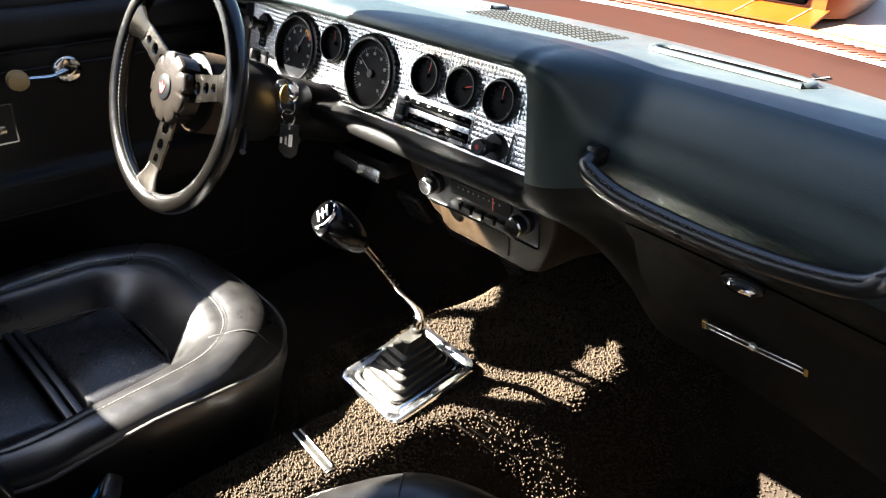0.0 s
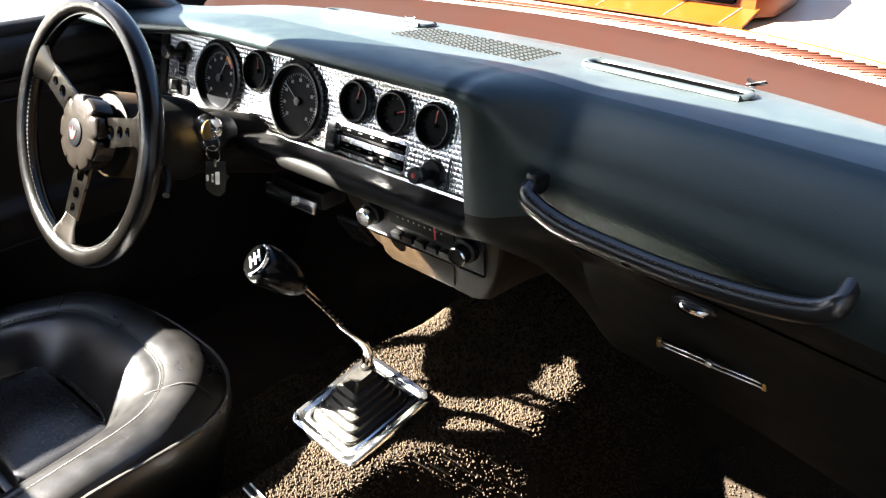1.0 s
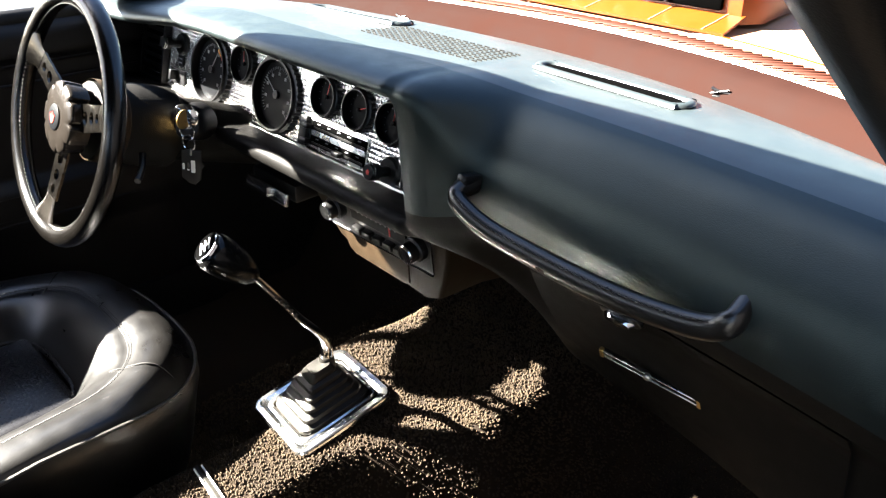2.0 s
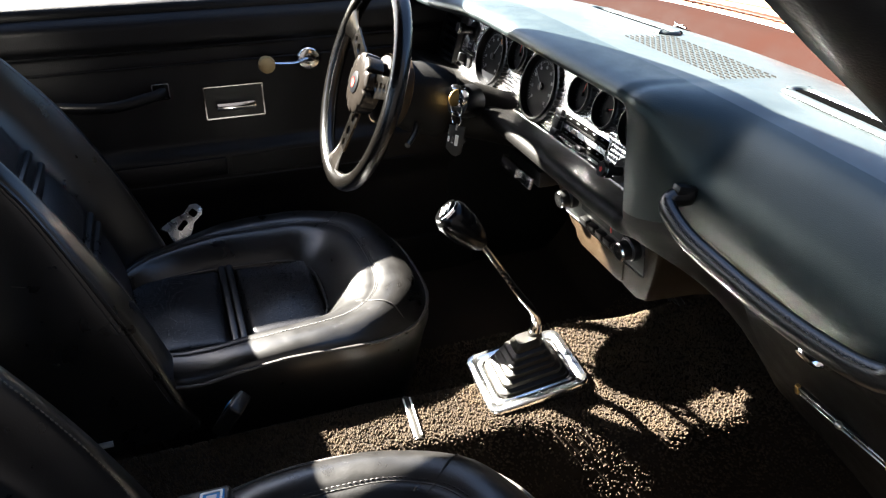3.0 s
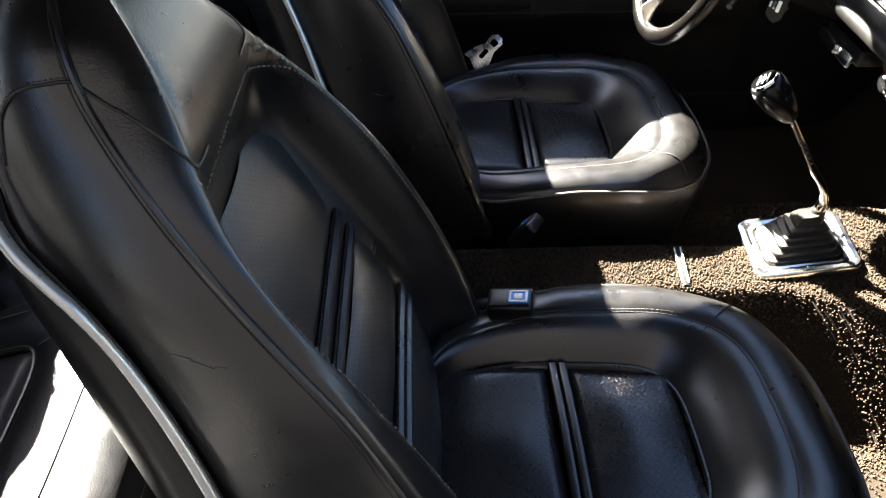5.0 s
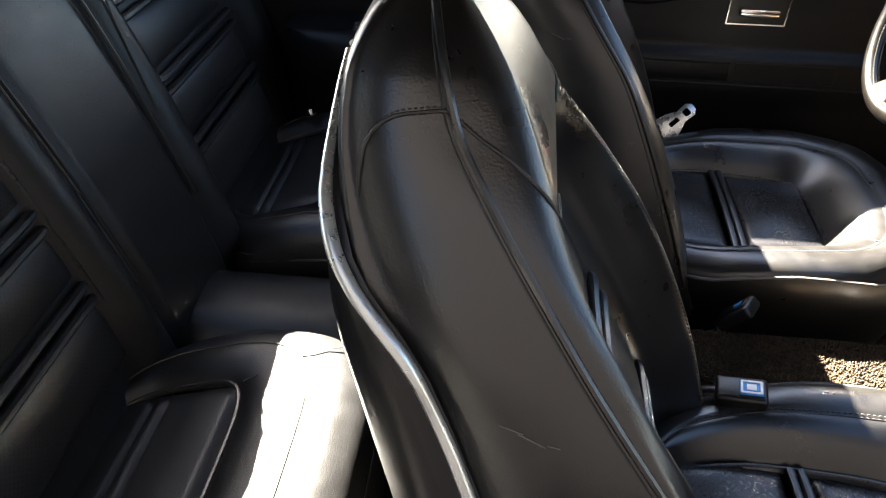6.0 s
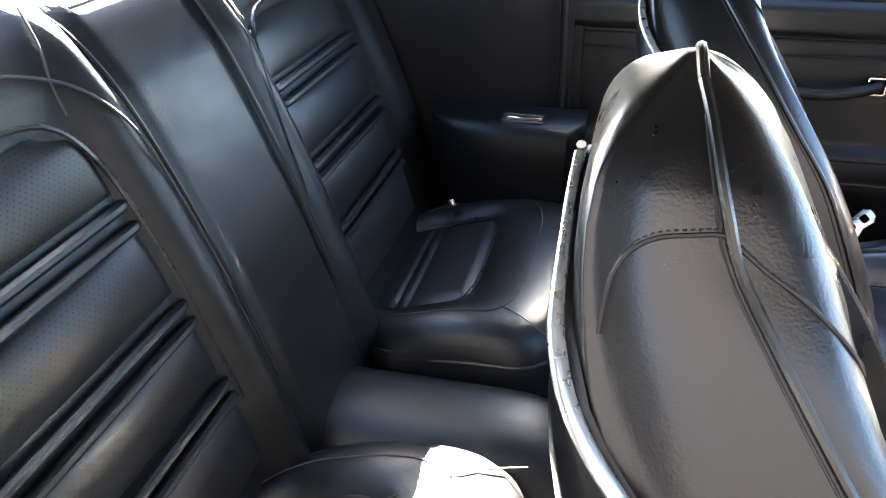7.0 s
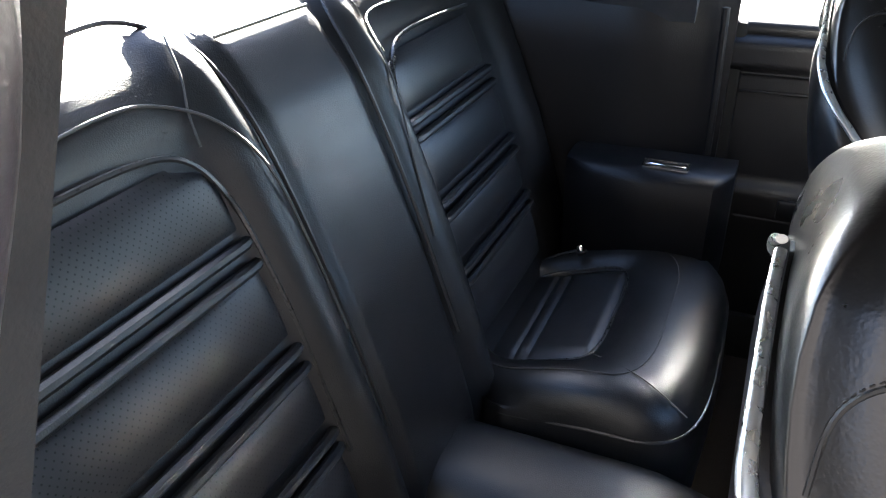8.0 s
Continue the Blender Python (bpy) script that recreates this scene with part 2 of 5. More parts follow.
def lathe(profile, sides=24, m=None, caps=True):
    """Turn (radius, height) points about z, then place by m."""
    rings = [[(max(r, 1e-5) * math.cos(a), max(r, 1e-5) * math.sin(a), h) for a in (2 * math.pi * j / sides for j in range(sides))] for r, h in profile]
    bm = loft(rings, caps=caps)
    if m is not None:
        bmesh.ops.transform(bm, matrix=m, verts=bm.verts)
    return bm


def grid(fn, nu, nv):
    """An open sheet of points fn(u, v), u and v from 0 to 1."""
    return loft([[fn(i / nu, j / nv) for j in range(nv + 1)] for i in range(nu + 1)], closed=False)


def backed(bm, by):
    """Give an open sheet a thickness: a second skin displaced by a vector, closed round the edge."""
    by = Vector(by)
    rim = [e for e in bm.edges if e.is_boundary]
    faces = bm.faces[:]
    twin = {v: bm.verts.new(v.co + by) for v in bm.verts[:]}
    for f in faces:
        bm.faces.new([twin[v] for v in reversed(f.verts)])
    for e in rim:
        a, b = e.verts
        bm.faces.new((a, b, twin[b], twin[a]))
    return bm


def slab(points, thick, m=None, bevel=0.0):
    """A flat outline in x and y, extruded along z from 0 to thick."""
    bm = bmesh.new()
    f = bm.faces.new([bm.verts.new((x, y, 0)) for x, y in points])
    r = bmesh.ops.extrude_face_region(bm, geom=[f])
    bmesh.ops.translate(bm, vec=(0, 0, thick), verts=[v for v in r["geom"] if isinstance(v, bmesh.types.BMVert)])
    bmesh.ops.recalc_face_normals(bm, faces=bm.faces)
    if bevel:
        top = [e for e in bm.edges if all(abs(v.co.z - thick) < 1e-6 for v in e.verts)]
        bmesh.ops.bevel(bm, geom=top, offset=bevel, segments=2, profile=0.5, affect="EDGES")
    if m is not None:
        bmesh.ops.transform(bm, matrix=m, verts=bm.verts)
    return bm


def rounded(w, h, r, n=5):
    """Outline of a rounded rectangle about the origin."""
    out = []
    for cx, cy, a0 in ((w / 2 - r, h / 2 - r, 0), (-w / 2 + r, h / 2 - r, 90), (-w / 2 + r, -h / 2 + r, 180), (w / 2 - r, -h / 2 + r, 270)):
        out += [(cx + r * math.cos(radians(a0 + 90 * k / n)), cy + r * math.sin(radians(a0 + 90 * k / n))) for k in range(n + 1)]
    return out


def frame_bar(w, h, r, bar, thick, m):
    """A rounded rectangular frame of the given bar width."""
    o, i = rounded(w, h, r), rounded(w - 2 * bar, h - 2 * bar, max(r - bar, 0.001))
    rings = [[(x, y, 0) for x, y in o], [(x, y, thick) for x, y in o], [(x, y, thick) for x, y in i], [(x, y, 0) for x, y in i]]
    bm = loft(rings, loop=True)
    bmesh.ops.transform(bm, matrix=m, verts=bm.verts)
    return bm


def stitches(pts, radius=0.0011, pitch=0.0075, fill=0.62, closed=False):
    """A row of short threads along a smooth path, as one mesh."""
    path = smooth_path(pts, 10, closed)
    if closed:
        path.append(path[0])
    out, verts, faces, run, on = bmesh.new(), [], [], 0.0, 0.0
    dist = [0.0]
    for a, b in zip(path, path[1:]):
        dist.append(dist[-1] + (b - a).length)

    def at(d):
        for i in range(len(dist) - 1):
            if d <= dist[i + 1]:
                return path[i].lerp(path[i + 1], (d - dist[i]) / max(1e-9, dist[i + 1] - dist[i]))
        return path[-1]
    k = 0
    while (k + fill) * pitch < dist[-1]:
        a, b = at(k * pitch), at((k + fill) * pitch)
        m = (a + b) / 2
        d = (b - a).normalized()
        s = d.orthogonal().normalized()
        u = s.cross(d)
        rings = []
        for p, r in ((a, 0.35), (a.lerp(m, 0.4), 1.0), (b.lerp(m, 0.4), 1.0), (b, 0.35)):
            rings.append([out.verts.new(p + (s * math.cos(t) + u * math.sin(t)) * radius * r) for t in (0, 1.571, 3.142, 4.712)])
        for p, q in zip(rings, rings[1:]):
            for j in range(4):
                out.faces.new((p[j], p[(j + 1) % 4], q[(j + 1) % 4], q[j]))
        k += 1
    return out


def lerp(a, b, t):
    return a + (b - a) * t


def step(a, b, x):
    t = min(1, max(0, (x - a) / (b - a)))
    return t * t * (3 - 2 * t)


def curve_at(table, x):
    """Smooth value of a small table of (x, value)."""
    for (x0, v0), (x1, v1) in zip(table, table[1:]):
        if x <= x1:
            t = min(1, max(0, (x - x0) / (x1 - x0)))
            return lerp(v0, v1, t)
    return table[-1][1]


def axes(origin, right, up):
    """A pose whose x is right, y is up and z their cross product."""
    r, u = Vector(right).normalized(), Vector(up).normalized()
    w = r.cross(u).normalized()
    u = w.cross(r)
    return Matrix.Translation(origin) @ Matrix((r, u, w)).transposed().to_4x4()


# ---- ground, body shell and floor ----
def build_ground():
    bm = grid(lambda u, v: (lerp(-300, 300, u), lerp(-300, 300, v), 0.0), 24, 24)
    structure("ground", bm, ASPHALT, "dark worn asphalt under the car", "ground")
    # unseen wall, added to keep low skylight off the passenger side
    structure("light_blocker_east", rbox((1.75, -0.025, 1.35), (0.25, 2.95, 2.7), 0.02), BLOCKER, "plain dark unseen wall added to block skylight beside the car", "wall")


def tunnel_height(x, y):
    """Carpet height: footwells, transmission tunnel, rise to the firewall and to the rear seat."""
    base = 0.235 + 0.33 * step(0.44, 0.70, y)
    crown = 0.412 + 0.032 * step(0.0, 0.24, y) + 0.05 * step(0.30, 0.6, y) + 0.010 * step(-0.05, -0.2, y)
    flat = 0.046 + 0.128 * step(0.0, 0.22, y) + 0.05 * step(0.32, 0.5, y)
    fall = 0.125 - 0.040 * (1 - step(0.06, 0.20, y))
    if x < -0.02:
        fall = 0.125
        flat = 0.048 + 0.072 * step(0.0, 0.12, y) - 0.022 * step(0.16, 0.30, y)
    k = 1 - step(flat, flat + fall, abs(x + 0.02))
    z = lerp(base, crown, k)
    return z


def build_floor():
    bm = grid(lambda u, v: (lerp(-0.74, 0.74, u), lerp(-1.0, 0.62, v), tunnel_height(lerp(-0.74, 0.74, u), lerp(-1.0, 0.62, v))), 120, 120)
    floor = structure("floor", bm, CARPET, "dark brown loop pile carpet over floor and transmission tunnel", "carpet")
    # loops of the pile
    rng = random.Random(4)
    verts, faces = [], []
    count = 0
    for _ in range(105000):
        x, y = rng.uniform(-0.42, 0.55), rng.uniform(-0.64, 0.52)
        if -0.150 < x < 0.012 and -0.012 < y < 0.162:
            continue
        if abs(x + 0.035) > 0.30 and rng.random() < 0.55:
            continue
        e = 0.004
        z = tunnel_height(x, y)
        n = Vector(((tunnel_height(x - e, y) - tunnel_height(x + e, y)) / (2 * e), (tunnel_height(x, y - e) - tunnel_height(x, y + e)) / (2 * e), 1)).normalized()
        a = rng.uniform(0, 6.28)
        t1 = n.orthogonal().normalized()
        t2 = n.cross(t1)
        d1 = t1 * math.cos(a) + t2 * math.sin(a)
        d2 = n.cross(d1)
        r, h = rng.uniform(0.0013, 0.0022), rng.uniform(0.003, 0.0052)
        lean = d1 * rng.uniform(-0.001, 0.001) + d2 * rng.uniform(-0.001, 0.001)
        p = Vector((x, y, z))
        i = len(verts)
        for q in (d1 * r, d2 * r * 0.8, -d1 * r, -d2 * r * 0.8):
            verts.append(p + q - n * 0.001)
        for q in (d1 * r, d2 * r * 0.8, -d1 * r, -d2 * r * 0.8):
            verts.append(p + q * 0.95 + n * h * 0.6 + lean)
        verts.append(p + n * h + lean)
        for k in range(4):
            j = (k + 1) % 4
            faces.append((i + k, i + j, i + 4 + j, i + 4 + k))
            faces.append((i + 4 + k, i + 4 + j, i + 8))
        count += 1
    me = bpy.data.meshes.new("carpet_pile")
    me.from_pydata([tuple(v) for v in verts], [], faces)
    me.materials.append(TUFT)
    me.polygons.foreach_set("use_smooth", [True] * len(me.polygons))
    pile = tagged(new("carpet_pile", me), "dark brown twisted loops of the carpet pile", "carpet pile", kind="stuff")
    # stitched seam across the tunnel
    seam = thing("carpet_binding", (-0.03, -0.13, 0.43), "pale stitched binding strip across the tunnel carpet", "binding")
    for dy in (0.0, 0.011):
        pts = [(x, -0.145 + dy - 0.10 * (x + 0.045), tunnel_height(x, -0.145) + 0.006) for x in (-0.068, -0.05, -0.025, 0.0, 0.02)]
        part("stitched_edge", tube(pts, 0.0015, 6), WHITE, seam)
    part("strip", tube([(x, -0.1395 - 0.10 * (x + 0.045), tunnel_height(x, -0.145) + 0.0028) for x in (-0.075, -0.04, 0.0, 0.025)], 0.006, 8, flat=0.45), RUBBER, seam)


def build_shell():
    # firewall and toe board
    structure("wall_front", rbox((0, 0.66, 0.58), (1.5, 0.03, 0.72), 0.004), BODY_IN, "black firewall behind the dashboard", "firewall")
    # rear bulkhead and parcel shelf
    structure("parcel_shelf", rbox((0, -1.80, 1.035), (1.36, 0.62, 0.03), 0.006), VINYL_REAR, "black vinyl parcel shelf behind the rear seat", "parcel shelf")
    structure("wall_rear", rbox((0, -1.62, 0.62), (1.5, 0.03, 0.80), 0.004), BODY_IN, "black bulkhead behind the rear seat", "bulkhead")
    # roof with a dished headliner
    def roof(u, v):
        x = lerp(-0.61, 0.61, u)
        y = lerp(-0.11 - 0.18 * (x / 0.61) ** 4, -1.42, v)
        return (x, y, 1.300 + 0.035 * (1 - (x / 0.61) ** 2) - 0.02 * (2 * v - 1) ** 2)
    structure("ceiling", backed(grid(roof, 16, 12), (0, 0, 0.03)), HEADLINER, "black headliner under the roof", "headliner")
    for s, nm in ((-1, "driver"), (1, "passenger")):
        drop = 0.004 if s < 0 else 0.0
        rail = tube([(s * 0.61, -0.27, 1.280 - drop * 0.3), (s * 0.625, -0.55, 1.297 - drop), (s * 0.625, -1.0, 1.297 - drop), (s * 0.61, -1.42, 1.275 - drop)], 0.022, 10, flat=1.0 + drop * 40)
        structure("roof_rail", rail, PLASTIC, "black trimmed roof rail over the door opening", "roof rail")
        fw = 0.040 if s < 0 else 0.0
        lift = 0.032 if s > 0 else 0.0
        pil = tube([(s * 0.72, 0.33 + fw, 0.80 + lift * 0.5), (s * 0.69, 0.14 + fw, 0.936 + lift * 0.8), (s * 0.65, -0.175 + fw, 1.166 + lift), (s * 0.62, -0.255 + fw * 0.6, 1.258 + lift * 0.6)], 0.045 if s > 0 else 0.034, 14)
        structure("pillar_front", pil, PLASTIC, "black trimmed windscreen pillar", "pillar")
        # sail panel beside the rear window
        rings = []
        for k in range(9):
            t = k / 8
            zz = lerp(0.93, 1.27, t)
            xo, xi = lerp(0.76, 0.64, t), lerp(0.71, 0.580, t)
            y0, y1 = lerp(-1.07, -1.055, t), lerp(-2.0, -1.40, t)
            rings.append([(s * xo, y0, zz), (s * xo, y1, zz), (s * xi, y1, zz), (s * xi, y0, zz)])
        structure("pillar_rear", loft(rings), HEADLINER, "broad black trimmed rear roof pillar", "pillar")
    structure("header_rail", tube([(-0.61, -0.27, 1.270), (-0.5, -0.18, 1.290), (-0.3, -0.115, 1.303), (0, -0.10, 1.313), (0.3, -0.115, 1.303), (0.5, -0.18, 1.290), (0.61, -0.27, 1.270)], 0.022, 10), PLASTIC, "black windscreen header rail", "header rail")
    # kick panels and floor edges close the footwells
    for s in (-1, 1):
        structure("kick_panel", rbox((s * 0.755, 0.42, 0.58), (0.03, 0.48, 0.74), 0.006), BODY_IN, "black kick panel beside the footwell", "kick panel")
    structure("lock_pillar", rbox((-0.80, -1.03, 0.62), (0.10, 0.10, 0.62), 0.01), BODY_IN, "black lock pillar between door and quarter trim", "pillar")
    structure("rocker", rbox((-0.78, -0.45, 0.27), (0.10, 1.4, 0.14), 0.01), BODY_IN, "black inner rocker below the driver's door", "rocker")
    structure("underbody", rbox((0, -0.5, 0.175), (1.56, 2.4, 0.05), 0.01), BODY_IN, "black floor pan under the carpet", "floor pan")
    # door opening on the open side
    edge = [(0.600, -1.047, 1.25), (0.606, -1.042, 1.205), (0.648, -1.040, 1.113), (0.69, -1.022, 0.98), (0.74, -0.99, 0.80), (0.76, -0.96, 0.55), (0.76, -0.93, 0.35)]
    shift = lambda dx, dy: [(x + dx, y + dy, z) for x, y, z in edge]
    structure("jamb_trim", tube(shift(0.056, -0.014), 0.019, 10), BODY_IN, "dark metal flange behind the door weatherstrip", "door jamb")
    structure("door_jamb", tube(shift(0.038, -0.002), 0.0125, 12), TRIM_GREY, "grey rubber weatherstrip along the rear of the door opening", "weatherstrip")
    structure("door_jamb", tube(shift(0.062, 0.004), 0.0125, 12), TRIM_GREY, "outer grey rubber lip of the door opening", "weatherstrip")
    structure("door_sill", rbox((0.77, -0.35, 0.25), (0.10, 1.35, 0.10), 0.012, 3), PLASTIC, "black door sill of the open side", "sill")


build_ground()
build_floor()
build_shell()


# ---- outside, ahead of the windscreen ----
def cowl_y(x):
    return 0.447 - 0.38 * x * x


def build_hood():
    def cowl(u, v):
        x = lerp(-0.70, 0.70, u)
        return (x, cowl_y(x) + 0.005 + 0.085 * v, 0.893 + 0.05 * step(0, 0.9, v))
    structure("cowl_panel", backed(grid(cowl, 40, 6), (0, 0, -0.004)), COWL, "reddish brown cowl panel below the windscreen", "cowl panel")
    hood = thing("hood", (0, 1.0, 0.95), "orange painted car hood, its sun glare put into a pale colour", "car hood")
    def sheet(u, v):
        x, q = lerp(-0.78, 0.78, u), v
        return (x, cowl_y(x) + 0.18 + 1.25 * q, 0.946 + 0.02 * math.sin(q * 2.2) - 0.05 * (x / 0.78) ** 4 - 0.06 * q ** 4)
    part("panel", backed(grid(sheet, 30, 24), (0, 0, -0.006)), GLARE_PAINT, hood)
    part("rear_edge", tube([Vector(sheet(u / 12, 0.0)) + Vector((0, 0.003, -0.002)) for u in range(13)], 0.0045, 8, n=3), ORANGE, hood, "rolled orange rear edge of the hood")
    vent = thing("cowl_grille", (0, 0.55, 0.945), "orange painted cowl grille, glare in its pale plate, slot shade in dark blades", "grille")
    def plate(u, v):
        x = lerp(-0.70, 0.70, u)
        return (x, cowl_y(x) + 0.092 + 0.083 * v, 0.938 + 0.006 * v)
    part("plate", backed(grid(plate, 40, 2), (0, 0, -0.004)), GLARE_PAINT, vent)
    # raised blades coloured dark in place of shaded openings
    lou = None
    for k in range(88):
        x = -0.66 + k * 0.01535
        y = cowl_y(x) + 0.135
        bm = rbox((0, 0, 0), (0.0050, 0.050, 0.0040), 0.0014, 1, pose(0, 0, 0, 0, 16, 0))
        if lou is None:
            lou = part("louvre", bm, LOUVRE_SHADE, vent)
            lou.matrix_basis = pose(x, y, 0.9445, 0, 0, -58)
        else:
            bm.free()
            o = new("louvre", lou.data)
            o.parent, o.matrix_parent_inverse, o.matrix_basis = vent, lou.matrix_parent_inverse, pose(x, y, 0.9445, 0, 0, -58)
    part("edge", tube([(x, cowl_y(x) + 0.092, 0.941) for x in (-0.68, -0.4, -0.2, 0, 0.2, 0.4, 0.68)], 0.004, 6), ORANGE, vent)
    # shaker scoop with its rear facing mouth
    scoop = thing("hood_scoop", (0.02, 0.90, 0.95), "orange hood scoop with a black rear opening", "hood scoop")
    rings = []
    for t, w, h in ((0.0, 0.24, 0.075), (0.03, 0.26, 0.095), (0.15, 0.25, 0.10), (0.3, 0.22, 0.085), (0.45, 0.16, 0.03)):
        rings.append([(-0.03 + w * math.copysign(abs(math.cos(a)) ** 0.35, math.cos(a)), 0.668 + t, 0.955 + max(0, h * math.copysign(abs(math.sin(a)) ** 0.4, math.sin(a))))
                      for a in (2 * math.pi * j / 32 for j in range(32))])
    part("shell", loft(rings), ORANGE, scoop)
    # solid black block; its colour is the shade in the scoop's mouth
    part("mouth", rbox((-0.03, 0.666, 1.000), (0.42, 0.012, 0.058), 0.005, 2), SHADE_AND_BLACK, scoop)
    for x in (-0.09, 0.0, 0.09):
        part("rib", rbox((x, 0.660, 1.000), (0.006, 0.012, 0.055), 0.002), PLASTIC, scoop)
    part("apron", backed(grid(lambda u, v: (lerp(-0.26, 0.215, u), lerp(0.612, 0.672, v), 0.952 + 0.016 * v), 8, 4), (0, 0, -0.004)), ORANGE, scoop)
    for x in (-0.15, -0.03, 0.09, 0.18):
        part("apron_seam", tube([(x, 0.613, 0.9526), (x + 0.005, 0.64, 0.9600), (x + 0.01, 0.670, 0.9680)], 0.0010, 6), GLARE_PAINT, scoop)
    # washer nozzles on the cowl
    for x, y in ((0.30, 0.455), (-0.30, 0.45)):
        w = thing("washer_nozzle", (x, y, 0.92), "small black washer nozzle on the cowl panel", "nozzle", group="washer nozzles")
        part("base", rbox((x, y, 0.912), (0.012, 0.008, 0.008), 0.002), PLASTIC, w)
        part("stalk", tube([(x, y, 0.914), (x - 0.003, y - 0.003, 0.921)], 0.0022, 6), PLASTIC, w)
        part("jet", tube([(x - 0.008, y - 0.003, 0.924), (x, y - 0.002, 0.921), (x + 0.020, y + 0.002, 0.919)], 0.0020, 6), PLASTIC, w)
        part("clip", tube([(x - 0.008, y - 0.004, 0.917), (x + 0.014, y, 0.924)], 0.0016, 6), PLASTIC, w)


build_hood()


# ---- dashboard ----
POD = ((.43, .922), (.37, .944), (.30, .953), (.22, .960), (.165, .966), (.105, .969), (.080, .963), (.077, .951), (.100, .945), (.207, .938),
       (.166, .783), (.140, .788), (.108, .796), (.095, .789), (.098, .772), (.13, .758), (.17, .752), (.22, .75), (.26, .745))
END = ((.43, .922), (.37, .944), (.30, .953), (.22, .959), (.165, .965), (.108, .966), (.086, .960), (.081, .950), (.082, .940), (.085, .920),
       (.094, .810), (.096, .800), (.097, .794), (.101, .784), (.112, .770), (.14, .750), (.17, .735), (.22, .70), (.26, .68))
PAS = ((.43, .922), (.37, .944), (.30, .953), (.245, .953), (.193, .950), (.172, .939), (.153, .919), (.136, .897), (.127, .874), (.123, .850),
       (.128, .825), (.140, .803), (.160, .783), (.188, .762), (.217, .73), (.243, .68), (.260, .645), (.283, .60), (.32, .54))


def dash_point(x, k):
    """Profile point k of the dashboard at x: pod, its rounded end and the passenger side."""
    a, b = (Vector(p[k]) for p in (POD, END))
    p = a.lerp(b, step(0.100, 0.118, x))
    p = p.lerp(Vector(PAS[k]), step(0.128, 0.225, x))
    y, z = p
    bow = cowl_y(x) - 0.43
    y += bow * step(0.21, 0.43, y) + 0.35 * step(0.1, 0.3, x) * bow * (1 - step(0.21, 0.43, y))
    if k < 10:
        z -= 0.03 * step(-0.30, -0.66, x) * step(0.36, 0.20, y)
    return (x, y, z)


BEZEL_N = Vector((0, 1, -0.27)).normalized()


def bezel_y(z):
    return 0.165 + 0.27 * (z - 0.782)


def on_bezel(x, z, out=0.0):
    """A pose on the instrument panel: x right, y up the panel, z towards the driver."""
    p = Vector((x, bezel_y(z), z)) - BEZEL_N * out
    return axes(p, (1, 0, 0), (0, 0.27, 1))


def gauge(dash, x, z, r, big, hand):
    deep = 0.015
    teeth = 44 if big else 26
    ring = []
    for rr, h, tooth in ((r * 1.14, 0.001, 1), (r * 1.14, deep * 0.62, 1), (r * 1.05, deep * 0.72, 0), (r * 1.05, deep, 0), (r * 0.985, deep, 0), (r * 0.95, deep * 0.2, 0), (r * 0.95, 0.002, 0)):
        pts = []
        for j in range(teeth * 4):
            a = 2 * math.pi * j / (teeth * 4)
            q = rr * (1 + (0.035 if (j // 2) % 2 and tooth else 0))
            pts.append((q * math.cos(a), q * math.sin(a), h))
        ring.append(pts)
    bm = loft(ring, caps=False)
    bmesh.ops.transform(bm, matrix=on_bezel(x, z), verts=bm.verts)
    g = part("gauge", bm, PLASTIC, dash, "round gauge in a black ribbed bezel", smooth=25)
    part("dial", lathe([(r * 0.97, 0.0), (r * 0.97, 0.003), (0.0, 0.003)], 32, on_bezel(x, z, 0.0008)), DIAL, g)
    ticks = []
    n = 40 if big else 10
    for j in range(n + 1):
        a = radians(225 - 270 * j / n)
        long = 0.12 if j % 5 == 0 else 0.07
        ln = r * long
        bmk = rbox((0, 0, 0), (ln, r * 0.014 + 0.0003, 0.0006), 0)
        bmesh.ops.transform(bmk, matrix=on_bezel(x, z, 0.0042) @ pose(0, 0, 0, 0, 0, math.degrees(a)) @ pose(r * 0.80 - ln / 2, 0, 0), verts=bmk.verts)
        ticks.append(bmk)
    if big:
        for j in range(9):
            a = radians(225 - 270 * j / 8)
            bmk = rbox((r * 0.60 * math.cos(a), r * 0.60 * math.sin(a), 0), (r * 0.10, r * 0.09, 0.0006), 0)
            bmesh.ops.transform(bmk, matrix=on_bezel(x, z, 0.0042), verts=bmk.verts)
            ticks.append(bmk)
    part("markings", join(*ticks), MARK, g)
    nd = rbox((r * 0.33, 0, 0), (r * 0.80, r * 0.022 + 0.0004, 0.0008), 0)
    bmesh.ops.transform(nd, matrix=on_bezel(x, z, 0.0062) @ pose(0, 0, 0, 0, 0, hand), verts=nd.verts)
    part("needle", nd, MARK if big else RED, g)
    part("hub", lathe([(r * 0.12, 0), (r * 0.12, 0.004), (0, 0.005)], 16, on_bezel(x, z, 0.0045)), SATIN if big else DIAL, g)
    return g


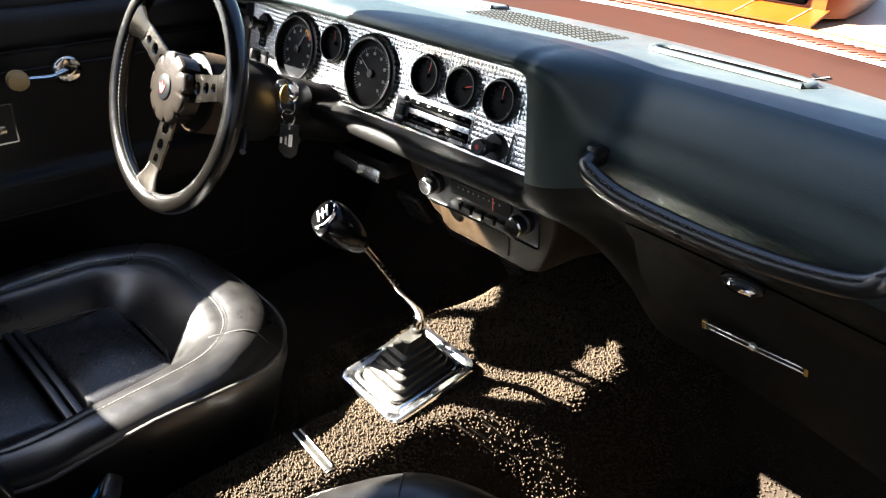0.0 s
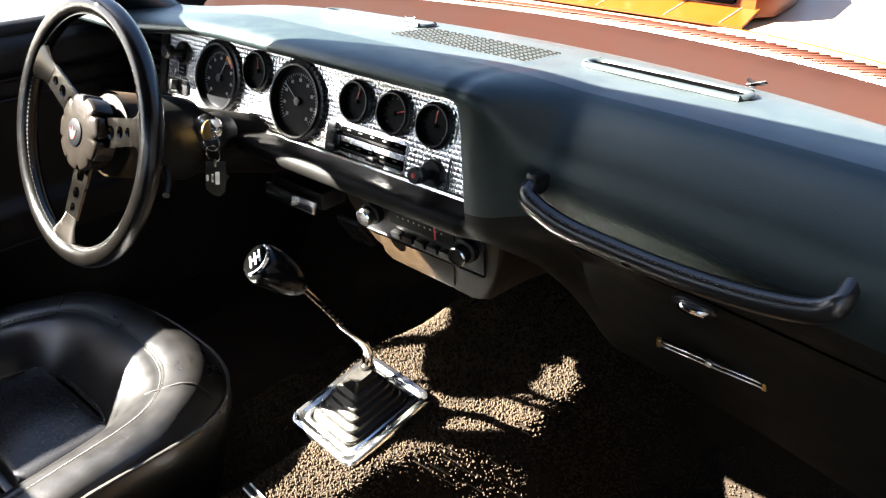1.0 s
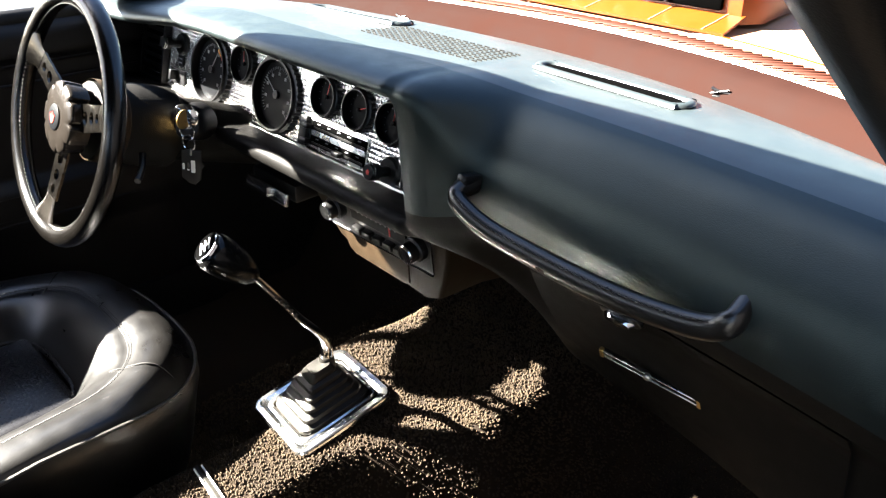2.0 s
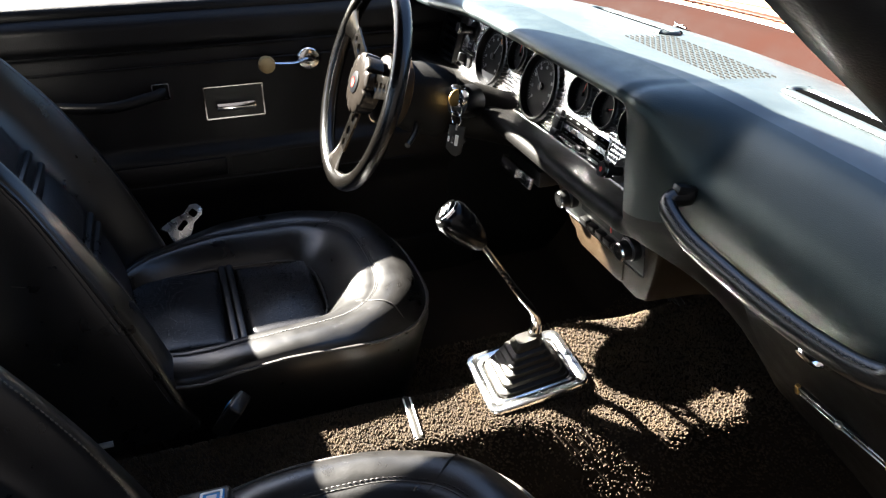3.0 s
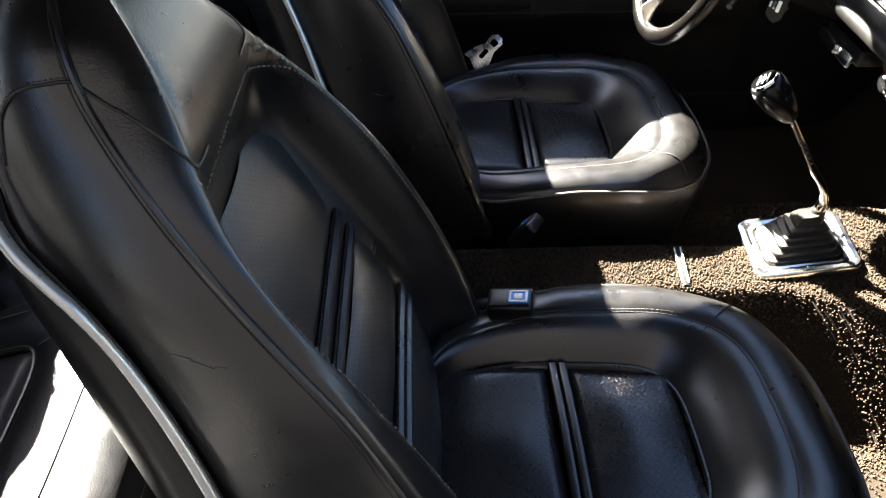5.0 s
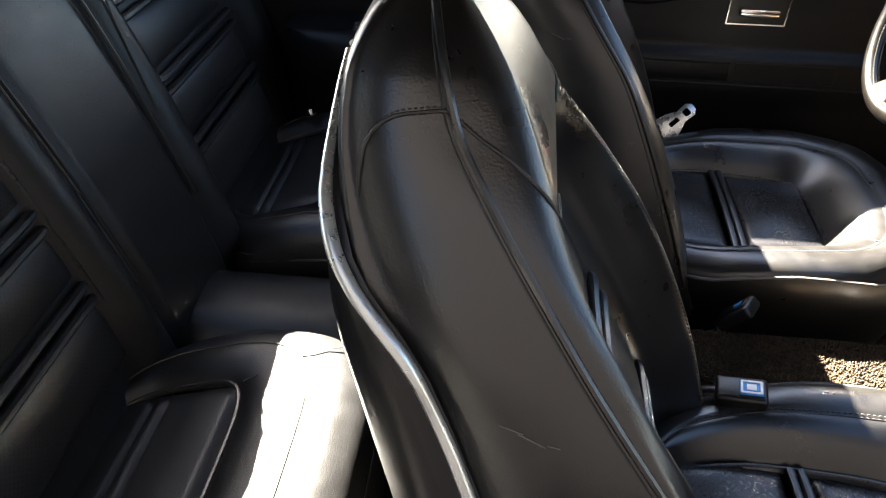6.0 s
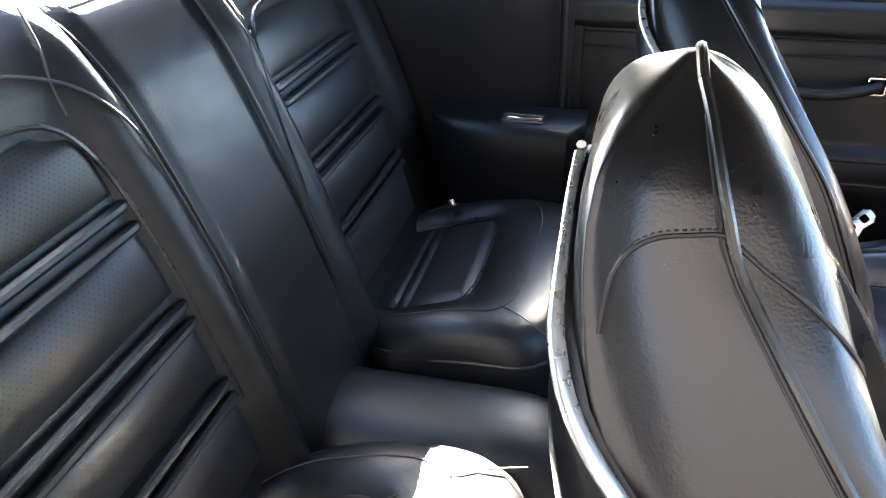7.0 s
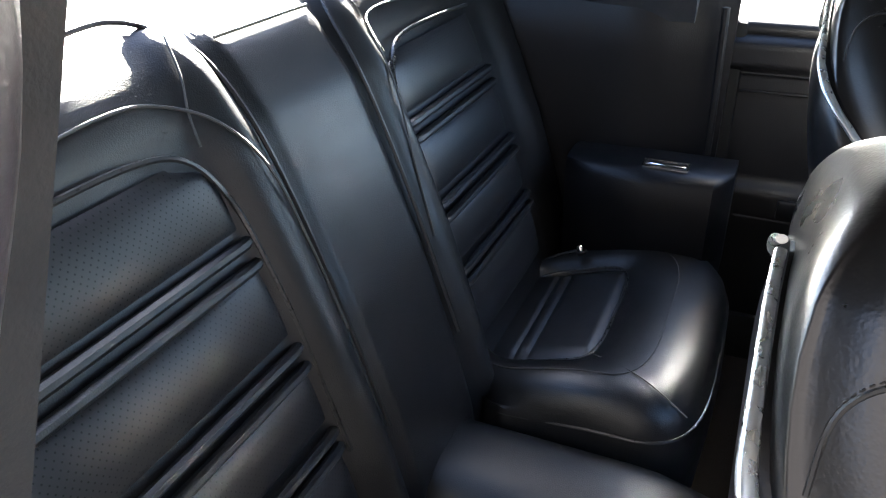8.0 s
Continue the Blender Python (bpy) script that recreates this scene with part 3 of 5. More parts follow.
def build_dash():
    dash = thing("dashboard", (0, 0.3, 0.7), "black padded vinyl dashboard with an engine-turned instrument panel", "dashboard")
    xs = [-0.755 + 0.745 * i / 40 for i in range(41)] + [0.0, 0.02, 0.04, 0.06, 0.08, 0.09, 0.097, 0.100, 0.103, 0.106, 0.109, 0.112, 0.115, 0.118, 0.122, 0.126] + [0.130 + 0.56 * i / 40 for i in range(41)]
    xs = sorted(set(round(x, 4) for x in xs))
    rings = []
    for x in xs:
        pts = [Vector(dash_point(x, k)) for k in range(len(POD))]
        fine = []
        for i in range(len(pts) - 1):
            if i in (8, 9, 10):
                fine.append(pts[i])
                if i == 9:
                    fine += [pts[9].lerp(pts[10], s / 4) for s in (1, 2, 3)]
            else:
                p = [pts[max(0, min(len(pts) - 1, i + d))] for d in (-1, 0, 1, 2)]
                for s in range(3):
                    t = s / 3
                    fine.append(0.5 * (2 * p[1] + (p[2] - p[0]) * t + (2 * p[0] - 5 * p[1] + 4 * p[2] - p[3]) * t * t + (3 * p[1] - p[0] - 3 * p[2] + p[3]) * t ** 3))
        fine.append(pts[-1])
        rings.append(fine)
    cut = 29
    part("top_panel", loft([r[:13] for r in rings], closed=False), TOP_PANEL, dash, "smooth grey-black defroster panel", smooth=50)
    part("padded_body", loft([r[12:cut + 1] for r in rings], closed=False), DASH_VINYL, dash, smooth=50)
    # same vinyl as above; the shaded copy puts the gloom into its colour
    part("lower_pad", loft([r[cut:] for r in rings], closed=False), SHADED_VINYL, dash, smooth=50)
    # instrument panel: pressed pattern of small pyramids
    bm = bmesh.new()
    pitch = 0.0068
    x0, x1, z0, z1 = -0.645, 0.106, 0.780, 0.934
    nx, nz = int((x1 - x0) / pitch), int((z1 - z0) / pitch)
    vs = [[bm.verts.new(on_bezel(x0 + i * pitch, z0 + j * pitch, 0.002).translation) for i in range(nx + 1)] for j in range(nz + 1)]
    for j in range(nz):
        for i in range(nx):
            c = bm.verts.new(on_bezel(x0 + (i + .5) * pitch, z0 + (j + .5) * pitch, 0.0027).translation)
            q = (vs[j][i], vs[j][i + 1], vs[j + 1][i + 1], vs[j + 1][i])
            for k in range(4):
                bm.faces.new((q[k], q[(k + 1) % 4], c))
    panel = part("instrument_panel", bm, SILVER, dash, "engine-turned bright aluminium instrument panel", smooth=5)
    for (xa, za), (xb, zb) in (((-0.34, 0.783), (0.10, 0.785)), ((-0.645, 0.783), (-0.37, 0.790))):
        part("edge_strip", tube([on_bezel(xa, za, 0.005).translation, on_bezel(xb, zb, 0.005).translation], 0.0048, 8), PLATE, panel)
    for x, z, r, big, hand in ((-0.484, 0.841, 0.0535, True, 60), (-0.280, 0.842, 0.0535, True, 145), (-0.382, 0.869, 0.0275, False, 100),
                               (-0.153, 0.866, 0.0265, False, 80), (-0.078, 0.865, 0.0265, False, 20), (-0.004, 0.864, 0.0265, False, 90)):
        gauge(dash, x, z, r, big, hand)
    # coloured arcs on the tachometer
    arc = []
    for a, mt in ((62, AMBER), (51, AMBER), (40, RED)):
        b = rbox((0.0385, 0, 0), (0.007, 0.0072, 0.0006), 0)
        bmesh.ops.transform(b, matrix=on_bezel(-0.484, 0.841, 0.0042) @ pose(0, 0, 0, 0, 0, a), verts=b.verts)
        part("warning_band", b, mt, dash)
    # heater control
    heat = part("heater_control", slab(rounded(0.152, 0.046, 0.003), 0.003, on_bezel(-0.125, 0.810, 0.002), 0.001), BRUSHED, dash, "bright heater control plate with two dark slots and slide levers")
    for dz, lo in ((0.0115, 0.0), (-0.0100, 0.004)):
        win = part("window", slab(rounded(0.128, 0.0135, 0.0015), 0.0014, on_bezel(-0.112, 0.810 + dz, 0.0052)), SHADE_AND_BLACK, heat)
        part("channel", slab(rounded(0.122, 0.0030, 0.0010), 0.0008, on_bezel(-0.112, 0.810 + dz - 0.003, 0.0068)), SATIN, win)
        for k in range(5):
            part("scale_bar", slab(rounded(0.007, 0.0016, 0.0004), 0.0006, on_bezel(-0.160 + 0.024 * k, 0.810 + dz + 0.0035, 0.0068)), MARK, win)
    part("end_cap", rbox((0, 0, 0), (0.018, 0.044, 0.010), 0.0025, 2, on_bezel(-0.192, 0.810, 0.008)), PLASTIC, heat)
    for dx, dz in ((-0.058, 0.0085), (-0.058, -0.013), (0.022, -0.013)):
        part("slider", rbox((0, 0, 0), (0.017, 0.008, 0.012), 0.0025, 2, on_bezel(-0.125 + dx, 0.810 + dz, 0.012)), PLASTIC, heat)
    # lighter with its emblem, headlamp switch, wiper switch
    for x, z, r in ((0.003, 0.803, 0.0115), (-0.597, 0.863, 0.0115)):
        k = part("knob", lathe([(r * 1.75, 0.002), (r * 1.75, 0.006), (r * 1.5, 0.009), (r * 0.62, 0.009), (r * 0.62, 0.026), (r, 0.028), (r, 0.040), (r * 0.85, 0.042), (0, 0.042)], 24, on_bezel(x, z)), PLASTIC, dash, "round black dashboard knob")
        part("ring", lathe([(r * 1.01, 0.0375), (r * 1.03, 0.0385), (r * 0.9, 0.0425)], 24, on_bezel(x, z), caps=False), CHROME, k)
        if x > -0.1:
            part("emblem", slab([(0, 0.004), (0.002, 0), (0.0035, 0.002), (0.002, -0.0035), (-0.002, -0.0035), (-0.0035, 0.002), (-0.002, 0)], 0.001, on_bezel(x, z, 0.0422)), RED, k)
    sw = part("switch_plate", slab(rounded(0.050, 0.026, 0.003), 0.004, on_bezel(-0.600, 0.806, 0.003), 0.001), PLASTIC, dash)
    part("lever", rbox((0, 0, 0), (0.008, 0.018, 0.016), 0.002, 2, on_bezel(-0.605, 0.808, 0.013)), PLASTIC, sw)
    lab = part("switch_label", slab(rounded(0.020, 0.026, 0.002), 0.002, on_bezel(-0.597, 0.838, 0.003)), DIAL, dash)
    for k in range(3):
        part("bar", slab(rounded(0.012, 0.002, 0.0005), 0.0006, on_bezel(-0.597, 0.831 + 0.007 * k, 0.0052)), MARK, lab)
    # louvred air vent at the driver's end
    vent = part("air_vent", frame_bar(0.094, 0.126, 0.004, 0.006, 0.012, on_bezel(-0.695, 0.843, 0.002)), PLASTIC, dash, "black louvred air vent")
    # flat plate behind the slats, black for the vent's inner shade
    part("back", slab(rounded(0.088, 0.118, 0.003), 0.002, on_bezel(-0.695, 0.843, 0.0015)), SHADE_AND_BLACK, vent)
    for k in range(7):
        part("slat", rbox((0, 0, 0), (0.084, 0.011, 0.0016), 0.0005, 1, on_bezel(-0.695, 0.795 + 0.016 * k, 0.007) @ pose(0, 0, 0, 35, 0, 0)), DOOR_VINYL, vent)
    # blank plate near the pod's end
    part("blank_plate", frame_bar(0.050, 0.046, 0.004, 0.0022, 0.003, on_bezel(0.055, 0.808, 0.0042)), PLASTIC, dash)
    # defroster outlets: raised rims round a sheet painted black as the slot's shade
    def top(x, y):
        pts = [Vector(dash_point(x, k)) for k in range(5)]
        for p, q in zip(pts, pts[1:]):
            if q.y <= y <= p.y:
                return lerp(p.z, q.z, (p.y - y) / (p.y - q.y))
        return 0.955
    for xa, xb in ((-0.335, -0.130), (0.150, 0.362)):
        mid, w = (xa + xb) / 2, xb - xa
        ym, sl = 0.290 - 0.05 * (mid - 0.1), (-0.05 if mid > 0 else 0.10)
        def spot(px, py, up):
            x, y = mid + px, ym + py + sl * px
            return Vector((x, y, top(x, y) + up))
        o = rounded(w - 0.008, 0.034, 0.0168, 7)
        v = part("defroster_outlet", tube([spot(x, y, 0.0018) for x, y in o], 0.0058, 10, closed=True, n=2, flat=0.7), TOP_PANEL, dash, "oval defroster outlet with a dark slot")
        part("slot", backed(grid(lambda s_, t_: spot(lerp(-0.5, 0.5, s_) * (w - 0.014), lerp(-1, 1, t_) * 0.0128 * max(0.10, 1 - abs(2 * s_ - 1) ** 9), 0.0026), 40, 6), (0, 0, -0.0012)), SHADE_AND_BLACK, v)
    # speaker grille: dark bars laid on the panel as the shade in its slots
    slots = []
    for i in range(17):
        for j in range(10):
            x, y = -0.118 + 0.0135 * i, 0.226 + 0.0088 * j
            slots.append(rbox((x, y, top(x, y) + 0.0006), (0.0085, 0.0008, 0.0022), 0))
    part("speaker_grille", join(*slots), SHADED_VINYL, dash, "rows of dark bars painted as the shade in speaker slots")


build_dash()


def build_centre_stack():
    st = thing("radio_console", (0.0, 0.2, 0.65), "black centre console below the dash with radio and ashtray", "console")
    # moulded housing: outline in x and z, lofted forward
    def ring(y, grow, drop=0.0):
        pts = [(-0.155, 0.752), (-0.148, 0.728), (-0.128, 0.702), (-0.104, 0.678), (-0.085, 0.670), (-0.03, 0.661), (0.05, 0.652), (0.09, 0.648),
               (0.112, 0.656), (0.126, 0.69), (0.134, 0.72), (0.138, 0.752)]
        return [(x + (grow if x > 0 else -grow), y + (0.745 - z) * 0.12, z + drop) for x, z in pts]
    body = loft([ring(0.145, -0.006), ring(0.147, -0.002), ring(0.153, 0.0), ring(0.22, 0.006), ring(0.32, 0.01, -0.02)])
    part("housing", body, SUNLIT_VINYL, st, smooth=50)
    face = lambda x, z, out=0.0: axes((x, 0.145 + (0.745 - z) * 0.12 - out, z), (1, 0, 0), (0, -0.12, 1))
    radio = part("radio", slab(rounded(0.222, 0.054, 0.006), 0.003, face(0.0, 0.7225), 0.001), PLASTIC, st, "radio with two round knobs and a red dial pointer")
    part("surround", frame_bar(0.225, 0.057, 0.007, 0.0018, 0.0042, face(0.0, 0.7220)), CHROME, radio)
    part("dial_window", slab(rounded(0.118, 0.022, 0.002), 0.002, face(0.004, 0.735, 0.0035)), DIAL, radio)
    for k in range(9):
        part("dial_mark", slab(rounded(0.0028, 0.0028, 0.0006), 0.0005, face(-0.038 + 0.010 * k, 0.738, 0.0056)), MARK, radio)
    part("pointer", slab(rounded(0.0022, 0.020, 0.0006), 0.0008, face(0.030, 0.735, 0.0058)), RED, radio)
    for k in range(5):
        part("push_button", rbox((0, 0, 0), (0.018, 0.011, 0.012), 0.002, 2, face(-0.041 + 0.0225 * k, 0.7095, 0.007)), SATIN, radio)
    for x, z in ((-0.086, 0.731), (0.086, 0.731)):
        k = part("knob", lathe([(0.0175, 0.0), (0.0175, 0.010), (0.0155, 0.012), (0.0135, 0.012), (0.0135, 0.024), (0.012, 0.026), (0.0, 0.026)], 28, face(x, z, 0.003)), SATIN, radio, "round black radio knob")
        part("ring", lathe([(0.0128, 0.0235), (0.0136, 0.0245), (0.0120, 0.0264), (0.0105, 0.0264)], 28, face(x, z, 0.003), caps=False), CHROME, k)
        part("cap", lathe([(0.0105, 0.0262), (0.0, 0.0266)], 24, face(x, z, 0.003)), KNOB, k)
    ash = part("ashtray_door", slab([(-0.070, 0.022), (0.060, 0.022), (0.068, 0.012), (0.066, -0.018), (0.058, -0.024), (-0.052, -0.020), (-0.066, -0.012), (-0.073, 0.012)], 0.0026, face(-0.012, 0.6765), 0.001), SUNLIT_VINYL, st, "hinged ashtray door")
    # bright pull under the column
    pull = thing("hood_release", (-0.27, 0.14, 0.70), "chrome trimmed pull handle under the dashboard", "pull handle")
    part("housing", rbox((-0.266, 0.170, 0.706), (0.125, 0.05, 0.030), 0.005, 2), PLASTIC, pull)
    part("bar", rbox((-0.266, 0.133, 0.700), (0.118, 0.008, 0.022), 0.003, 3, pose(0, 0, 0, -16, 0, 0)), PLATE, pull)
    part("tab", rbox((-0.250, 0.126, 0.704), (0.004, 0.008, 0.016), 0.001, 2), BRUSHED, pull)


def build_grab_and_glove():
    grab = thing("grab_handle", (0.36, 0.11, 0.86), "black stitched vinyl grab handle across the passenger dash", "grab handle")
    pts = [(0.206, 0.120, 0.866), (0.205, 0.098, 0.864), (0.213, 0.088, 0.856), (0.256, 0.085, 0.842), (0.322, 0.085, 0.835), (0.382, 0.084, 0.833), (0.436, 0.084, 0.834), (0.483, 0.084, 0.839), (0.512, 0.085, 0.846), (0.527, 0.087, 0.858), (0.529, 0.105, 0.870)]
    part("grip", tube(pts, 0.0098, 12, flat=1.25, n=8), VINYL, grab)
    part("stitching", stitches([Vector(p) + Vector((0, -0.0072, 0.0094)) for p in pts[2:-2]], 0.0010, 0.006), THREAD, grab)
    for x in (0.206, 0.529):
        part("end_bracket", rbox((x, 0.112, 0.873), (0.015, 0.030, 0.013), 0.004, 2, pose(0, 0, 0, -14, 0, 0)), SATIN, grab)
    # glove box door follows the lower passenger dash
    glove = thing("glove_box", (0.36, 0.2, 0.70), "black vinyl glove box door with chrome latch", "glove box")
    low = [(p[0], p[1]) for p in PAS[13:18]]
    def door(u, v):
        x = lerp(0.178, 0.62, u)
        x += 0.055 * (1 - u) * v
        k = v * (len(low) - 1)
        i = min(int(k), len(low) - 2)
        y, z = Vector(low[i]).lerp(Vector(low[i + 1]), k - i)
        bow = cowl_y(x) - 0.43
        y += bow * step(0.21, 0.43, y) + 0.35 * step(0.1, 0.3, x) * bow * (1 - step(0.21, 0.43, y))
        return (x, y - 0.004, z)
    part("door", backed(grid(door, 24, 12), (0, 0.007, 0)), SHADED_VINYL, glove, smooth=50)
    latch = axes((0.379, 0.170, 0.757), (1, 0, 0), (0, -0.5, 0.8))
    lt = part("latch", slab([(0.026 * math.cos(a), 0.014 * math.sin(a)) for a in (2 * math.pi * k / 24 for k in range(24))], 0.006, latch, 0.002), SATIN, glove, "oval latch with chrome thumb button")
    part("button", lathe([(0.011, 0.0), (0.0115, 0.008), (0.009, 0.013), (0.0, 0.0145)], 20, latch @ Matrix.Diagonal((1.7, 0.8, 1, 1))), CHROME, lt)
    em = axes((0.387, 0.236, 0.646), (1, 0, 0), (0, -0.35, 1))
    bar = part("emblem_bar", slab(rounded(0.134, 0.010, 0.002), 0.004, em, 0.001), SATIN, glove, "thin bright emblem bar")
    for dz in (-0.004, 0.004):
        part("line", rbox((0, 0, 0), (0.132, 0.0022, 0.0022), 0.0005, 1, em @ pose(0, dz, 0.005)), BRUSHED, bar)
    for dx in (-0.066, 0.066):
        part("end_cap", rbox((0, 0, 0), (0.006, 0.014, 0.006), 0.001, 1, em @ pose(dx, 0, 0.004)), BRASS, bar)
    part("crest", lathe([(0.005, 0), (0.005, 0.004), (0.003, 0.006), (0, 0.006)], 12, em @ pose(0, 0.002, 0.004)), BRUSHED, bar)


HUB = Vector((-0.386, -0.108, 0.846))
WHEEL = axes(HUB, (1, 0, 0), (0, math.sin(radians(19)), math.cos(radians(19))))


def build_wheel():
    w = thing("steering_wheel", HUB, "black three-spoke sports steering wheel with drilled metal spokes", "steering wheel")
    R = 0.170
    circle = [WHEEL @ Vector((R * math.cos(a), R * math.sin(a), 0)) for a in (2 * math.pi * k / 20 for k in range(20))]
    axis = WHEEL.to_3x3() @ Vector((0, 0, 1))
    rim = part("rim", tube(circle, 0.0145, 14, closed=True, up=axis, n=5), RIM_SKIN, w, "thick padded black rim")
    ri = R - 0.0135
    stitch = [WHEEL @ Vector((ri * math.cos(a), ri * math.sin(a), 0.006)) for a in (2 * math.pi * k / 20 for k in range(20))]
    part("stitching", stitches(stitch, 0.0011, 0.0065, closed=True), SEAM, rim)
    for ang in (-97, 13, 151):
        m = WHEEL @ pose(0, 0, 0, 0, 0, ang)
        bm = bmesh.new()
        # drilled spoke: a tapering plate bridged round three holes
        n = 14
        holes = ((0.062, 0.0095), (0.088, 0.0085), (0.110, 0.0065))
        cuts = [0.040, 0.0755, 0.100, 0.124]
        half = lambda x: lerp(0.0205, 0.0170, (x - 0.04) / 0.09)
        for (cx, cr), xa, xb in zip(holes, cuts, cuts[1:]):
            outer, inner = [], []
            for j in range(n * 4):
                a = 2 * math.pi * (j + 0.5) / (n * 4)
                dx, dy = math.cos(a), math.sin(a)
                k = min((xb - cx) / dx if dx > 1e-6 else ((xa - cx) / dx if dx < -1e-6 else 9), half(cx + 0.0) / abs(dy) if abs(dy) > 1e-6 else 9)
                outer.append((cx + dx * k, max(-half(cx), min(half(cx), dy * k))))
                inner.append((cx + dx * cr, dy * cr))
            rise = lambda x: -0.012 + 0.012 * x / 0.15
            rings = [[(x, y, rise(x) - 0.002) for x, y in outer], [(x, y, rise(x) + 0.0015) for x, y in outer], [(x, y, rise(x) + 0.0015) for x, y in inner], [(x, y, rise(x) - 0.002) for x, y in inner]]
            b = loft(rings, loop=True)
            bm = join(bm, b)
        bmesh.ops.transform(bm, matrix=m, verts=bm.verts)
        sp = part("spoke", bm, SPOKE, w, "drilled metal spoke", smooth=30)
        # flared end that wraps the rim
        prof = []
        for x, hw, th in ((0.122, 0.0170, 0.003), (0.135, 0.0195, 0.006), (0.147, 0.028, 0.010), (0.157, 0.036, 0.012), (0.161, 0.036, 0.008)):
            z = -0.012 + 0.012 * x / 0.15
            prof.append([(x, hw * math.cos(a), z + th * (0.5 * math.sin(a) + 0.25)) for a in (2 * math.pi * k / 16 for k in range(16))])
        fl = loft(prof)
        bmesh.ops.transform(fl, matrix=m, verts=fl.verts)
        part("spoke_end", fl, SPOKE, sp)
    # scalloped hub pad
    rings = []
    for rr, h, sc in ((0.050, -0.020, 1), (0.052, 0.003, 1), (0.0510, 0.0065, 1), (0.0480, 0.0085, 1), (0.0400, 0.0098, 0.12), (0.030, 0.0110, 0), (0.001, 0.0120, 0)):
        rings.append([(rr * (1 - 0.15 * sc * max(0, math.cos(9 * a)) ** 9) * math.cos(a), rr * (1 - 0.15 * sc * max(0, math.cos(9 * a)) ** 9) * math.sin(a), h) for a in (2 * math.pi * k / 96 for k in range(96))])
    hub = loft(rings)
    bmesh.ops.transform(hub, matrix=WHEEL, verts=hub.verts)
    h = part("hub_pad", hub, HUB_METAL, w, "scalloped bronze-grey horn pad", smooth=50)
    part("badge", lathe([(0.0185, 0.0105), (0.0185, 0.0130), (0.016, 0.0142), (0.0, 0.0145)], 28, WHEEL), DIAL, h, "round black badge with a red bird shape")
    part("badge_mark", slab([(0, 0.009), (0.003, 0.002), (0.009, 0.005), (0.006, -0.004), (0.002, -0.009), (-0.002, -0.009), (-0.006, -0.004), (-0.009, 0.005), (-0.003, 0.002)], 0.001, WHEEL @ pose(0, 0, 0.0143)), RED, h)
    # column
    col = thing("steering_column", (-0.386, 0.1, 0.80), "black steering column with ignition lock and stalk", "steering column")
    part("shroud", lathe([(0.040, -0.030), (0.056, -0.034), (0.058, -0.085), (0.062, -0.095), (0.062, -0.150), (0.050, -0.165), (0.046, -0.42)], 32, WHEEL), SHADED_VINYL, col, smooth=35)
    # the brown copy paints sunlight on the collar
    part("collar", lathe([(0.060, -0.036), (0.0605, -0.070), (0.056, -0.074)], 32, WHEEL, caps=False), SUNLIT_VINYL, col)
    lock = axes((-0.322, 0.020, 0.818), (0, 1, 0), (0, 0, 1))
    part("ignition_housing", lathe([(0.030, -0.045), (0.026, -0.012), (0.022, 0.006), (0.019, 0.010), (0.0, 0.010)], 24, axes((-0.322, 0.045, 0.815), (0.7, 0.7, 0), (0, 0.3, 1))), PLASTIC, col)
    part("stalk", tube([(-0.35, -0.02, 0.79), (-0.31, -0.04, 0.775), (-0.285, -0.06, 0.766)], 0.005, 8), PLASTIC, col)
    part("trim_plate", rbox((-0.435, 0.150, 0.758), (0.20, 0.12, 0.03), 0.012, 3, pose(0, 0, 0, -15, 0, 0)), SHADED_VINYL, col)
    # key with ring and tag
    key = thing("key_ring", (-0.336, 0.03, 0.80), "brass key with steel rings and black tag in the ignition", "key ring")
    face = axes((-0.317, 0.042, 0.831), (0.75, 0.66, 0), (0, 0, 1))
    part("lock_face", lathe([(0.019, 0.0), (0.020, 0.006), (0.015, 0.010), (0.0, 0.010)], 24, face), CHROME, key)
    part("key_head", slab([(0.017 * math.cos(a), 0.014 * math.sin(a)) for a in (2 * math.pi * k / 20 for k in range(20))], 0.0025, face @ pose(0.002, 0, 0.012, 0, 78, 0) @ pose(-0.004, 0, 0), 0.0008), BRASS, key)
    for dz, r in ((-0.017, 0.014), (-0.036, 0.012)):
        part("ring", tube([face @ Vector((0.004 + r * math.cos(a) * 0.9, dz + r * math.sin(a), 0.016 + 0.004 * math.cos(a))) for a in (2 * math.pi * k / 12 for k in range(12))], 0.0013, 6, closed=True, n=3), CHROME, key)
    tag = part("tag", slab([(-0.014, 0.030), (0.014, 0.030), (0.014, 0.012), (0.019, 0.006), (0.014, -0.002), (0.013, -0.018), (0.004, -0.026), (-0.004, -0.024), (-0.015, -0.014)], 0.003, face @ pose(0.002, -0.078, 0.014, 0, 12, -7), 0.0008), SATIN, key, "black tag with pale print bars")
    for k, (w_, dx) in enumerate(((0.020, 0.0), (0.014, -0.002), (0.010, 0.0))):
        part("print_bar", slab(rounded(0.0035 if k else 0.006, w_, 0.001), 0.0006, face @ pose(0.002, -0.078, 0.014, 0, 12, -7) @ pose(0.002 - 0.007 * k, 0.004, 0.003)), WHITE if k != 1 else BRUSHED, tag)
    part("chain", tube([face @ Vector((0.006, -0.046, 0.016)), face @ Vector((0.004, -0.056, 0.016))], 0.0022, 6), BRUSHED, key)
